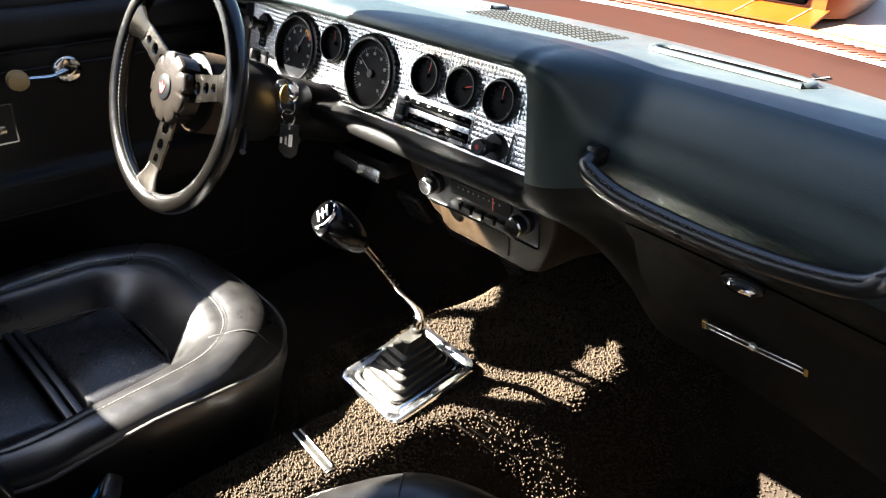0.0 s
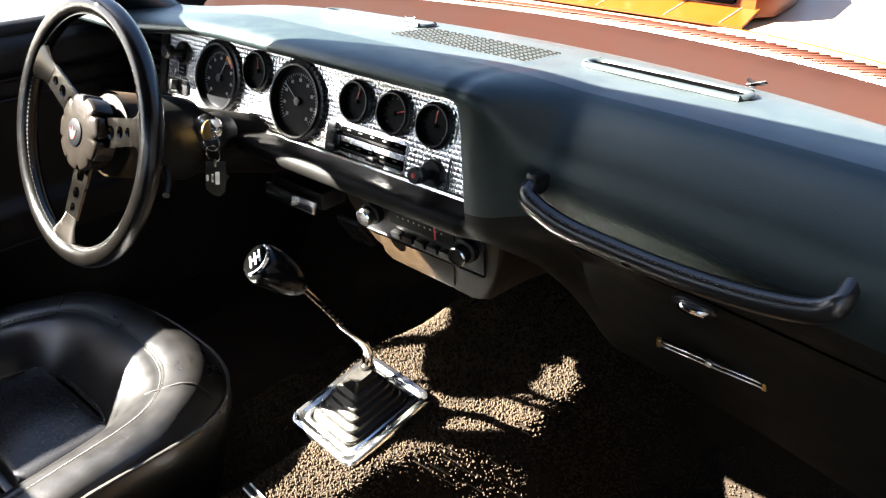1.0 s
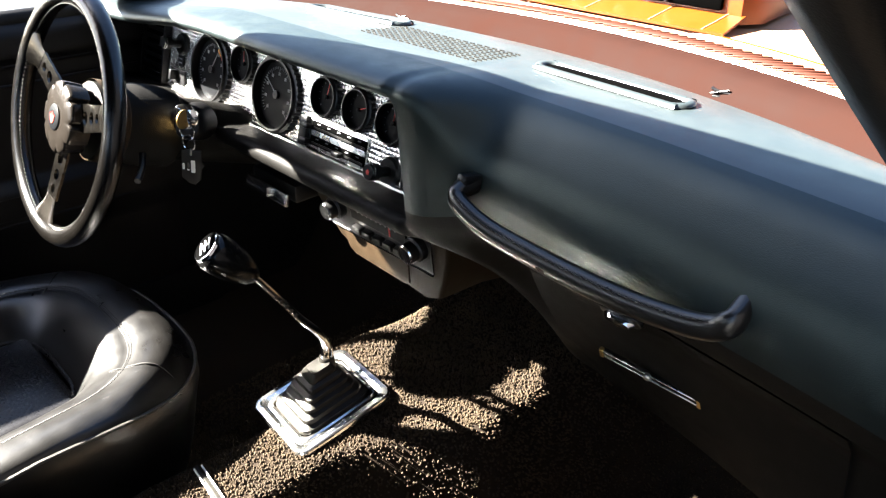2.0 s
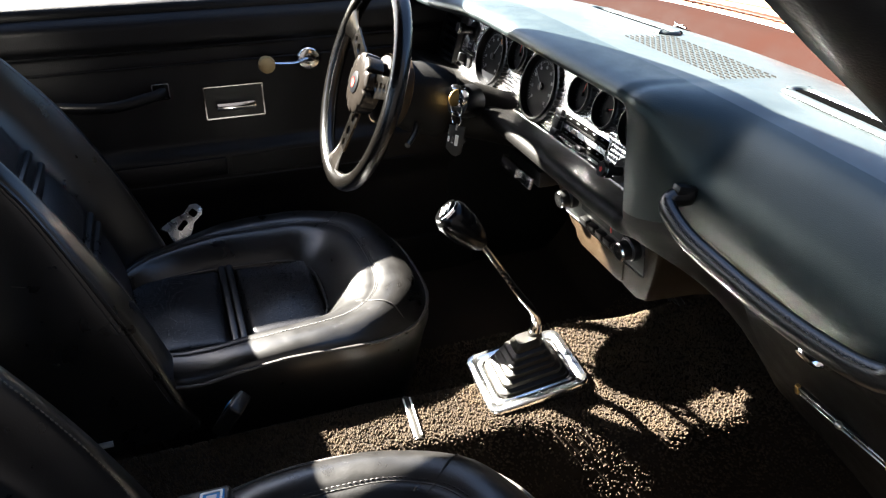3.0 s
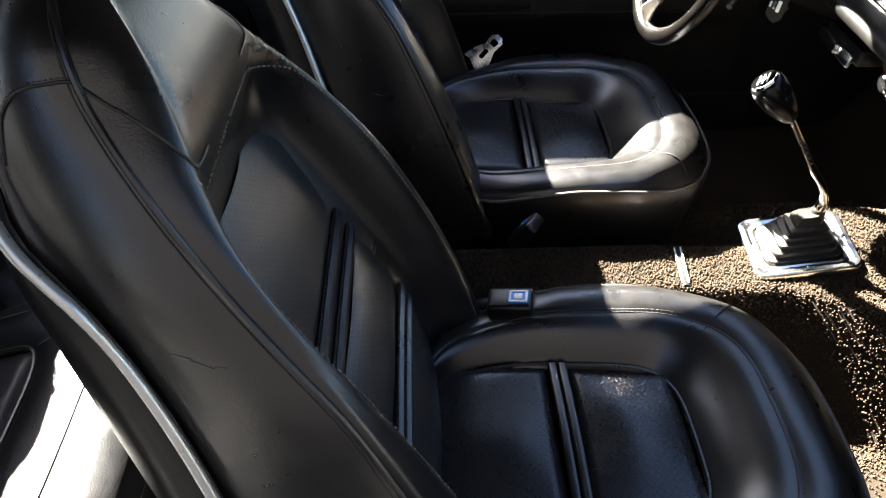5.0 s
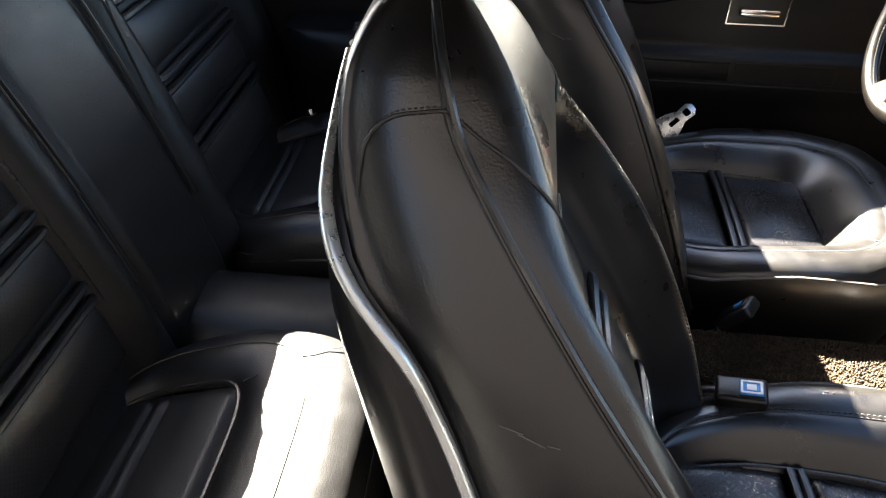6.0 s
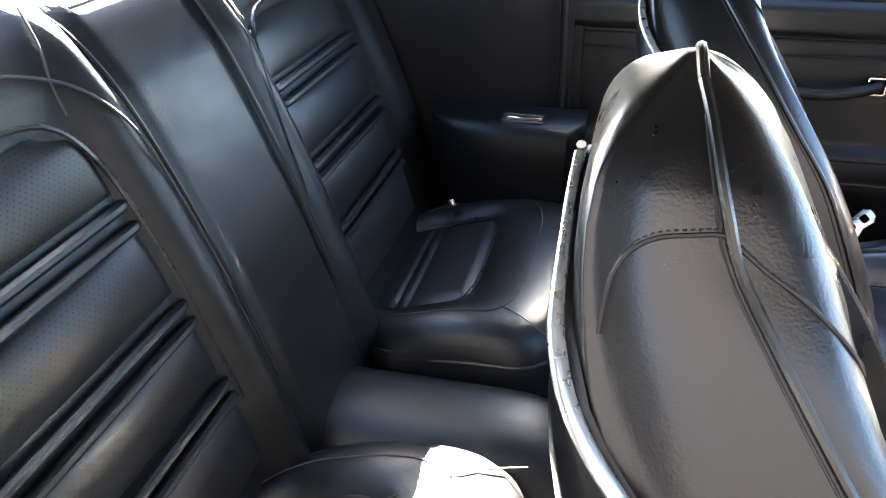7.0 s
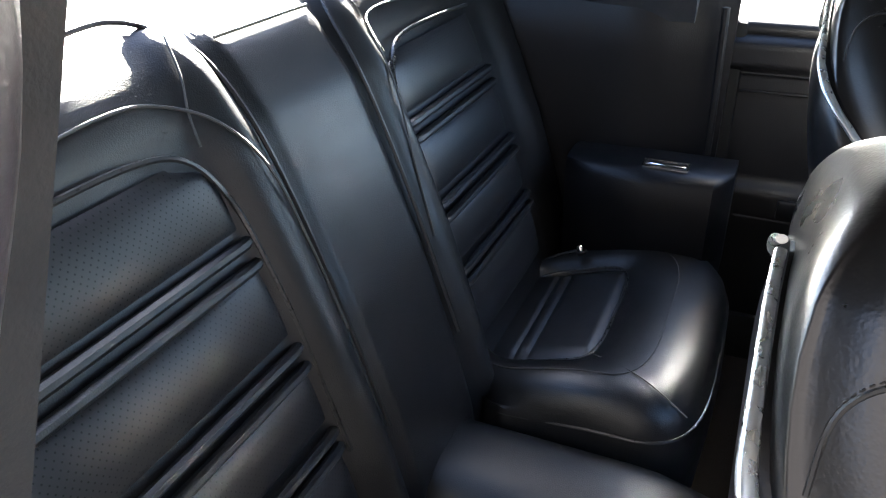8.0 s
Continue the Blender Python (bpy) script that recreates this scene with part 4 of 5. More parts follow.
    # pedals
    for x, y, z, wd in ((-0.245, 0.36, 0.52, 0.075), (-0.37, 0.36, 0.52, 0.065), (-0.13, 0.40, 0.47, 0.05)):
        p = thing("pedal", (x, y, z), "black ribbed rubber foot pedal", "pedal", group="foot pedals")
        m = pose(x, y, z, 35, 0, 0)
        part("pad", rbox((0, 0, 0), (wd, 0.012, 0.075 if wd > 0.06 else 0.14), 0.005, 2, m), RUBBER, p)
        for k in range(5):
            part("rib", rbox((0, 0, 0), (wd * 0.9, 0.004, 0.006), 0.001, 1, m @ pose(0, -0.007, -0.028 + 0.014 * k)), RUBBER, p)
        part("arm", tube([m @ Vector((0, 0.006, 0.02)), (x, y + 0.07, z + 0.08), (x, y + 0.10, z + 0.22)], 0.008, 8), BODY_IN, p)


def build_shifter():
    sh = thing("gear_shifter", (-0.065, 0.075, 0.42), "chrome floor shifter with black knob, pleated boot and chrome base", "gear shifter")
    base = pose(-0.062, 0.070, 0.428, 12, 0, -5)
    w, l = 0.152, 0.172
    rings = []
    for gx, z, r in ((0.0, -0.006, 0.018), (0.0, 0.004, 0.018), (-0.002, 0.0075, 0.018), (-0.010, 0.0085, 0.016), (-0.013, 0.007, 0.015), (-0.017, 0.006, 0.014), (-0.020, 0.0075, 0.013), (-0.024, 0.007, 0.012), (-0.026, 0.002, 0.011)):
        rings.append([(x, y, z) for x, y in rounded(w + 2 * gx, l + 2 * gx, r)])
    bm = loft(rings, caps=False)
    bmesh.ops.transform(bm, matrix=base, verts=bm.verts)
    part("base_plate", bm, PLATE, sh, "polished chrome base plate with a raised rim", smooth=30)
    for x, y in ((w / 2 - 0.011, 0.0), (-w / 2 + 0.011, 0.0), (0, -l / 2 + 0.011), (0, l / 2 - 0.011)):
        part("screw", lathe([(0.0035, 0.007), (0.0032, 0.0095), (0.0015, 0.0105), (0, 0.0105)], 10, base @ pose(x, y, 0)), BRUSHED, sh)
    # pleated boot, leaning towards its top
    top = Vector((0.020, 0.006, 0.082))
    rings = []
    n = 25
    for k in range(n):
        t = k / (n - 1)
        f = 1 - 0.74 * t ** 0.85
        fold = (0.006 if k % 4 in (1, 2) else -0.004) * (1 if 0.08 < t < 0.80 else 0.2)
        c = Vector((top.x * t, top.y * t, 0.006 + top.z * t))
        rings.append([(c.x + x, c.y + y, c.z) for x, y in rounded((w - 0.05) * f + fold, (l - 0.05) * f + fold, max(0.006, 0.016 * f))])
    bm = loft(rings)
    bmesh.ops.transform(bm, matrix=base, verts=bm.verts)
    part("boot", bm, RUBBER, sh, "black pleated rubber boot", smooth=28)
    collar = [(-0.046, 0.072, 0.502), (-0.044, 0.073, 0.522)]
    part("collar", tube(collar, 0.016, 16, n=4, taper=lambda t: 1 - 0.35 * t), RUBBER, sh)
    lever = [(-0.043, 0.073, 0.515), (-0.040, 0.071, 0.545), (-0.040, 0.060, 0.572), (-0.046, 0.036, 0.605), (-0.054, 0.009, 0.648), (-0.062, -0.020, 0.692)]
    lv = part("lever", tube(lever, 0.0092, 12, flat=0.75, n=8, taper=lambda t: 1.05 - 0.35 * t), CHROME, sh, "bent chrome lever with stamped bars")
    # stamped bars on the lever's flat
    a, b = Vector((-0.047, 0.031, 0.612)), Vector((-0.054, 0.009, 0.648))
    for k in range(5):
        p = a.lerp(b, k / 4) + Vector((0.0058, -0.0030, 0.0030))
        part("stamped_bar", rbox(p, (0.0012, 0.006, 0.006), 0.0003, 1, pose(0, 0, 0, 45, 0, 0)), SATIN, lv)
    d = Vector((-0.015, -0.050, 0.057)).normalized()
    m = axes(Vector((-0.061, -0.019, 0.689)), d.orthogonal(), d.cross(d.orthogonal()))
    kn = part("knob", lathe([(0.009, -0.004), (0.013, 0.0), (0.019, 0.012), (0.0245, 0.032), (0.0265, 0.050), (0.0265, 0.064), (0.0235, 0.073), (0.019, 0.076), (0.0, 0.077)], 32, m), KNOB, sh, "tapered glossy black shift knob")
    part("knob_ring", lathe([(0.0215, 0.074), (0.0205, 0.078), (0.0185, 0.0785)], 32, m, caps=False), CHROME, kn)
    part("pattern_disc", lathe([(0.0185, 0.0765), (0.0185, 0.0780), (0, 0.0785)], 28, m), SHADE_AND_BLACK, kn, "black shift pattern disc with white bars")
    for k in (-1, 0, 1):
        part("pattern_bar", rbox((0, 0, 0), (0.0022, 0.020, 0.001), 0, 1, m @ pose(0.0075 * k, 0, 0.0787)), WHITE, kn)
    part("pattern_bar", rbox((0, 0, 0), (0.017, 0.0022, 0.001), 0, 1, m @ pose(0, 0, 0.0788)), WHITE, kn)


build_centre_stack()
build_grab_and_glove()
build_wheel()
build_shifter()


# ---- front seats ----
SEAT_X, SEAT_Y = 0.355, -0.325
BACK_X = SEAT_X - 0.016


def outline(a, hx, front, rear, n):
    c, s = math.cos(a), math.sin(a)
    return (hx * math.copysign(abs(c) ** (2 / n), c), (front if s > 0 else rear) * math.copysign(abs(s) ** (2 / n), s))


def spline_at(table, x):
    """Smooth value of a small table of (x, value), with eased slopes at its points."""
    n = len(table)
    x = min(max(x, table[0][0]), table[-1][0])
    for i in range(n - 1):
        (x0, v0), (x1, v1) = table[i], table[i + 1]
        if x <= x1:
            a, b = table[max(i - 1, 0)], table[min(i + 2, n - 1)]
            h = x1 - x0
            m0, m1 = h * (v1 - a[1]) / (x1 - a[0]), h * (b[1] - v0) / (b[0] - x0)
            t = (x - x0) / h
            return (2 * t ** 3 - 3 * t * t + 1) * v0 + (t ** 3 - 2 * t * t + t) * m0 + (3 * t * t - 2 * t ** 3) * v1 + (t ** 3 - t * t) * m1
    return table[-1][1]


# the backrest by height: half widths and depths of its stitch line, piping and shell edge, its dish and its rear
STITCH_W = ((0.40, 0.192), (0.60, 0.191), (0.72, 0.190), (0.80, 0.186), (0.86, 0.178), (0.90, 0.167), (0.94, 0.147), (0.98, 0.118), (1.02, 0.090), (1.06, 0.066), (1.09, 0.042), (1.108, 0.020), (1.119, 0.004))
PIPE_W = ((0.40, 0.256), (0.50, 0.250), (0.60, 0.240), (0.70, 0.227), (0.80, 0.209), (0.88, 0.185), (0.94, 0.163), (0.99, 0.134), (1.03, 0.104), (1.07, 0.083), (1.095, 0.060), (1.110, 0.034), (1.119, 0.006))
EDGE_W = ((0.40, 0.258), (0.50, 0.253), (0.60, 0.243), (0.70, 0.217), (0.80, 0.190), (0.86, 0.174), (0.90, 0.167), (0.93, 0.154), (0.96, 0.136), (1.00, 0.113), (1.04, 0.092), (1.075, 0.072), (1.10, 0.047), (1.119, 0.006))
STITCH_Y = ((0.40, -0.470), (0.50, -0.503), (0.60, -0.536), (0.70, -0.578), (0.80, -0.630), (0.88, -0.682), (0.94, -0.722), (0.98, -0.744), (1.02, -0.762), (1.06, -0.780), (1.09, -0.800), (1.108, -0.818), (1.119, -0.836))
PIPE_Y = ((0.40, -0.487), (0.50, -0.520), (0.60, -0.556), (0.70, -0.597), (0.80, -0.645), (0.88, -0.703), (0.94, -0.745), (0.99, -0.782), (1.03, -0.810), (1.07, -0.823), (1.10, -0.832), (1.119, -0.840))
EDGE_Y = ((0.40, -0.665), (0.50, -0.693), (0.60, -0.726), (0.70, -0.756), (0.80, -0.788), (0.86, -0.813), (0.90, -0.830), (0.93, -0.848), (0.96, -0.864), (1.00, -0.879), (1.04, -0.884), (1.075, -0.880), (1.10, -0.864), (1.119, -0.843))
REAR_Y = ((0.40, -0.745), (0.60, -0.808), (0.80, -0.866), (0.90, -0.890), (0.95, -0.895), (1.00, -0.895), (1.04, -0.896), (1.075, -0.890), (1.10, -0.875), (1.119, -0.846))
DISH_Y = ((0.40, -0.560), (0.50, -0.578), (0.606, -0.612), (0.716, -0.672), (0.78, -0.708), (0.862, -0.750), (0.90, -0.757), (0.94, -0.748), (0.97, -0.744), (1.00, -0.750), (1.04, -0.768), (1.07, -0.786), (1.095, -0.806), (1.119, -0.836))


def section(z):
    """Control points (half width, y) of the backrest at height z, from the front's middle (0) past the stitch line (4), piping (6) and shell edge (9) to the rear (12)."""
    z += 0.008 * step(1.0, 1.09, z)
    st, pp, ed, ys, yp, ye, yb, yd = (spline_at(t, z) for t in (STITCH_W, PIPE_W, EDGE_W, STITCH_Y, PIPE_Y, EDGE_Y, REAR_Y, DISH_Y))
    side = 0.006 * step(1.116, 1.085, z) + 0.001
    return ((0, yd), (0.42 * st, yd), (0.77 * st, lerp(yd, ys, 0.06)), (0.91 * st, lerp(yd, ys, 0.70)), (st, ys), (lerp(st, pp, 0.62), lerp(ys, yp, 0.34) + 0.002), (pp, yp),
            (lerp(pp, ed, 0.33) + side, lerp(yp, ye, 0.33)), (lerp(pp, ed, 0.68) + side, lerp(yp, ye, 0.68)), (ed, ye), (0.985 * ed, lerp(ye, yb, 0.52)), (0.76 * ed, lerp(ye, yb, 0.95)), (0, yb))


def back_at(z, k, sx=1, out=0.0):
    """Point on the backrest's skin at height z and place k of its section, on the side sx, lifted by out."""
    c = section(z)
    def at(q):
        return Vector((-c[-q][0], c[-q][1])) if q < 0 else (Vector((-c[24 - q][0], c[24 - q][1])) if q > 12 else Vector(c[q]))
    i = min(int(k), 11)
    t = k - i
    p = [at(i + d) for d in (-1, 0, 1, 2)]
    q = 0.5 * (2 * p[1] + (p[2] - p[0]) * t + (2 * p[0] - 5 * p[1] + 4 * p[2] - p[3]) * t * t + (3 * p[1] - p[0] - 3 * p[2] + p[3]) * t ** 3)
    d = (p[2] - p[0]).lerp(p[3] - p[1], t)
    if out and d.length > 1e-6:
        q += Vector((-d.y, d.x)).normalized() * out
    return Vector((BACK_X + sx * q.x, q.y, z))


def front_point(z, px, out=0.0):
    """Point on the backrest's front, px from its centre line."""
    row = [back_at(z, 0.15 * j) for j in range(41)]
    x = abs(px)
    for a, b in zip(row, row[1:]):
        if x <= b.x - BACK_X or b is row[-1]:
            t = min(1, max(0, (x - (a.x - BACK_X)) / max(1e-6, b.x - a.x)))
            return Vector((BACK_X + px, lerp(a.y, b.y, t) + out, z + 0.4 * out))


def bucket_seat():
    seat = thing("bucket_seat", (SEAT_X, SEAT_Y, 0.24), "black vinyl high-back bucket seat with perforated inserts and white piping", "car seat", group="front bucket seats")
    N = 72
    angs = [2 * math.pi * k / N for k in range(N)]
    yc = -0.335
    outer = [outline(a, 0.248, 0.282, 0.27, 2.9) for a in angs]
    inner = []
    for a in angs:
        x, y = outline(a, 0.134, 0.100, 0.245, 3.6)
        x *= lerp(1.0, 0.90, step(-0.10, 0.10, y))
        inner.append((x, y))
    # skirt, raised rim and U-shaped bolster, outside to inside: share of the way, outward shift, height
    spec = ((1.0, -0.045, 0.268), (1.0, -0.022, 0.34), (1.0, -0.003, 0.43), (1.0, 0.004, 0.480), (1.0, 0.001, 0.504), (0.985, 0, 0.512), (0.93, 0, 0.5185), (0.84, 0, 0.523),
            (0.72, 0, 0.5235), (0.60, 0, 0.5215), (0.54, 0, 0.5190), (0.50, 0, 0.5155), (0.46, 0, 0.5160), (0.38, 0, 0.5135), (0.28, 0, 0.505), (0.18, 0, 0.492), (0.10, 0, 0.479), (0.04, 0, 0.467), (0.0, 0, 0.458))
    def sag(y, k):
        """The rim falls towards the front edge, the roll swells there and thins out to the rear."""
        front = step(0.02, 0.26, y)
        return (0.006 * front if k < 0.8 else -0.026 * front * step(0.80, 1.0, k)) - (0.014 * step(-0.05, -0.17, y) + 0.016 * step(0.0, -0.16, y) * step(0.4, 0.9, k) if 0 < k else 0)
    def wear(x, y):
        return 0.004 * noise.noise(Vector((x * 9, y * 9, 1.7))) + 0.0016 * noise.noise(Vector((x * 26, y * 26, 4.1)))
    rings = []
    for k, g, z in spec:
        r = []
        for (ox, oy), (ix, iy) in zip(outer, inner):
            ln = math.hypot(ox, oy)
            x, y = lerp(ix, ox, k), lerp(iy, oy, k)
            x, y = x + g * ox / ln, y + g * oy / ln
            r.append((SEAT_X + x, yc + y, z + sag(y, k) * (1 if z > 0.45 else 0) + (wear(x, y) if 0 < k < 0.98 else 0)))
        rings.append(r)
    part("cushion_bolster", loft(rings, caps=False), VINYL, seat, smooth=60)
    part("under_frame", rbox((SEAT_X, yc - 0.01, 0.253), (0.36, 0.36, 0.05), 0.01), BODY_IN, seat)
    # piping at the cushion edge
    pipe = [(SEAT_X + x * 1.006, yc + y * 1.006, 0.5075 + sag(y, 1.0)) for x, y in outer]
    part("piping", tube(pipe[::2], 0.0030, 8, closed=True, n=2), PIPING, seat, "pale piping round the cushion")
    # insert: perforated pads with two cross ribs
    def pad(y0, y1):
        def fn(u, v):
            y = lerp(y0, y1, v)
            w = 0.134 * lerp(1.0, 0.90, step(-0.10, 0.10, y)) - 0.002
            x = lerp(-w, w, u)
            ed = min(step(0, 0.05, u), step(1, 0.95, u), step(0, 0.06, v), step(1, 0.94, v))
            return (SEAT_X + x, yc + y, 0.461 + 0.010 * ed + 0.009 * math.sin(u * math.pi) * math.sin(v * math.pi) + 0.003 * noise.noise(Vector((x * 12, y * 12, 5))))
        return grid(fn, 30, 24)
    part("insert_pad", pad(-0.046, 0.095), PERF_SEAT, seat, "perforated vinyl insert")
    part("insert_pad", pad(-0.243, -0.076), PERF_SEAT, seat, "perforated vinyl insert")
    for y in (-0.054, -0.068):
        part("rib", tube([(SEAT_X + x, yc + y, 0.4705 + 0.007 * math.sin((x / 0.27 + 0.5) * math.pi)) for x in (-0.130, -0.10, -0.05, 0.0, 0.05, 0.10, 0.130)], 0.0062, 8, flat=0.8), VINYL, seat)
    part("insert_welt", tube([(SEAT_X + x * 1.02, yc + y * 1.02, 0.4675) for x, y in inner][::2], 0.0026, 6, closed=True, n=2), WELT, seat)
    # seams over the bolster
    for sx in (-1, 1):
        pts = []
        for k, g, z in spec[5:]:
            i, o = Vector((sx * 0.106, 0.092)), Vector((sx * 0.200, 0.212))
            q = i.lerp(o, k)
            pts.append((SEAT_X + q.x, yc + q.y, z + sag(q.y, k) + wear(q.x, q.y) + 0.0006))
        part("seam", tube(pts, 0.0013, 6, n=3), SEAM, seat)
    ridge = []
    for i, o in zip(inner, outer):
        x, y = lerp(i[0], o[0], 0.525), lerp(i[1], o[1], 0.525)
        ridge.append((SEAT_X + x, yc + y, 0.5187 + sag(y, 0.525) + wear(x, y)))
    crease = [(SEAT_X + lerp(i[0], o[0], 0.50), yc + lerp(i[1], o[1], 0.50), 0.5153 + sag(lerp(i[1], o[1], 0.50), 0.5) + wear(lerp(i[0], o[0], 0.50), lerp(i[1], o[1], 0.50))) for i, o in zip(inner, outer)]
    part("crease_seam", tube(crease[::2], 0.0014, 6, closed=True, n=2), SEAM, seat)
    part("stitching", stitches(ridge[::2], 0.0009, 0.007, closed=True), SEAM, seat)
    # backrest
    zs = [lerp(0.40, 1.06, k / 34) for k in range(35)] + [1.066, 1.074, 1.082, 1.089, 1.096, 1.102, 1.1065, 1.1095, 1.111]
    ks = [j / 4 for j in range(49)]
    rings = [[back_at(z, k) for k in ks] + [back_at(z, k, -1) for k in reversed(ks[1:-1])] for z in zs]
    part("backrest", loft(rings), VINYL, seat, smooth=70)
    # piping along each side, up over the headrest
    high = (0.46, 0.56, 0.66, 0.74, 0.80, 0.86, 0.90, 0.94, 0.97, 1.00, 1.03, 1.055, 1.078, 1.093, 1.104)
    for sx in (-1, 1):
        part("side_piping", tube([back_at(z, 6, sx, 0.0012) for z in high], 0.0032, 8, n=4), VINYL, seat)
        part("side_seam", tube([back_at(z, 6.22, sx, 0.0001) for z in high[:-1]], 0.0009, 6, n=4), SEAM, seat)
    part("top_piping", tube([back_at(1.104, 6, 1, 0.0012), (BACK_X, -0.838, 1.1125), back_at(1.104, 6, -1, 0.0012)], 0.0034, 8, n=4), VINYL, seat)
    # seam of the headrest cover
    neck = [(9, 0.992), (8.6, 1.019), (8.2, 1.034), (7.6, 1.043), (6.8, 1.046), (6.25, 1.046), (6, 1.043), (5.6, 1.030), (5.2, 1.019), (4.6, 1.003), (4, 0.990), (3, 0.980), (1.5, 0.976)]
    for sx in (-1, 1):
        pts = [back_at(z, k, sx, 0.0006) for k, z in neck]
        part("headrest_seam", tube(pts, 0.0014, 6, n=4), SEAM, seat)
        part("headrest_stitching", stitches([back_at(z + 0.0024, k, sx, 0.0006) for k, z in neck[:9]], 0.0006, 0.0040), SEAM, seat)
    # pale scuff marks on the outer side
    for k, z, dk, dz in ((8.0, 0.861, -0.34, -0.003), (7.75, 0.857, -0.34, -0.006), (7.35, 0.853, -0.18, -0.001), (7.6, 0.690, -0.25, -0.004)):
        part("scuff", tube([back_at(z, k, 1, 0.0003), back_at(z + dz * 0.4, k + dk * 0.5, 1, 0.0004), back_at(z + dz, k + dk, 1, 0.0003)], 0.0005, 5, n=3), STITCH, seat)
    # hard rear shell, rounded off below the headrest, with its bright strip
    def edge_k(z):
        return spline_at(((0.40, 9.05), (0.86, 9.05), (0.91, 9.12), (0.94, 9.45), (0.97, 10.1), (1.00, 10.8), (1.03, 11.5), (1.05, 12.0)), z)
    gap = lambda z: 0.009 - 0.007 * step(0.94, 1.03, z)
    zz = [0.42, 0.50, 0.58, 0.66, 0.74, 0.80, 0.85, 0.89, 0.915, 0.93, 0.945, 0.96, 0.98, 1.00, 1.02, 1.035, 1.046]
    rings = [[back_at(z, lerp(edge_k(z), 12, j / 10), 1, gap(z)) for j in range(11)] + [back_at(z, lerp(12, edge_k(z), j / 10), -1, gap(z)) for j in range(1, 11)] for z in zz]
    part("rear_shell", backed(loft(rings, closed=False), (0, 0.007, 0)), PLASTIC, seat, "black moulded rear shell", smooth=60)
    for sx in (-1, 1):
        pts = [back_at(z, edge_k(z), sx, gap(z) + 0.0012 + 0.0030 * step(0.87, 0.93, z)) for z in (0.44, 0.55, 0.66, 0.76, 0.82, 0.86, 0.90, 0.925, 0.945, 0.965, 0.985, 1.000, 1.012, 1.023, 1.032, 1.039, 1.0435, 1.0462)]
        pts = [pts[0] + Vector((0, 0.075, -0.022)), pts[0] + Vector((0, 0.035, -0.020))] + pts
        part("bright_strip", tube(pts, 0.0056, 10, flat=0.8, n=5, taper=lambda t: 1 - 0.42 * step(0.55, 0.80, t)), STRIP, seat, "bright metal strip along the shell")
    # front inserts of the backrest
    def front_pad(z0, z1, top, lift=0.017):
        def fn(u, v):
            z = lerp(z0, z1, v)
            w = 0.144
            if top:
                w *= math.sqrt(max(0.04, 1 - max(0, (v - 0.62) / 0.38) ** 2.4 * 0.80))
            x = lerp(-w, w, u)
            puff = max(0.0, math.sin(math.pi * u)) ** 0.55 * max(0.0, math.sin(math.pi * (0.04 + 0.92 * v))) ** 0.5
            return front_point(z, x, -0.003 + lift * puff)
        return grid(fn, 24, 20)
    part("back_insert", front_pad(0.750, 0.884, True), PERF_BACK, seat, "perforated vinyl back insert")
    part("back_insert", front_pad(0.622, 0.700, False), PERF_BACK, seat, "perforated vinyl back insert")
    part("back_insert", front_pad(0.46, 0.576, False), PERF_BACK, seat, "perforated vinyl back insert")
    for z in (0.738, 0.714, 0.610, 0.590):
        part("back_rib", tube([front_point(z, 0.138 * t, 0.003 if abs(t) < 0.98 else -0.003) for t in (-1, -0.94, -0.6, -0.2, 0.2, 0.6, 0.94, 1)], 0.0068, 8, n=4), VINYL, seat)
        part("rib_stitching", stitches([front_point(z + 0.008, 0.134 * t, 0.0055) for t in (-0.96, -0.6, -0.2, 0.2, 0.6, 0.96)], 0.0009, 0.007), THREAD, seat)
    # stitched line framing the inserts
    for sx in (-1, 1):
        pts = [front_point(z, sx * w, 0.0008) for z, w in ((0.50, 0.186), (0.62, 0.188), (0.72, 0.187), (0.80, 0.183), (0.86, 0.175), (0.90, 0.163), (0.925, 0.147), (0.943, 0.112), (0.952, 0.06), (0.955, 0.0))]
        part("back_stitching", stitches(pts, 0.0012, 0.007), STITCH, seat)
    return seat


seat = bucket_seat()
copy_thing(seat, Matrix.Translation((SEAT_X - 0.730, SEAT_Y + 0.026, 0.24)))


# ---- rear seat ----
def rear_y(z):
    """Face of the rear seat back."""
    return curve_at(((0.45, -1.245), (0.60, -1.283), (0.755, -1.332), (0.868, -1.375), (0.97, -1.418), (1.04, -1.466), (1.075, -1.51)), z)


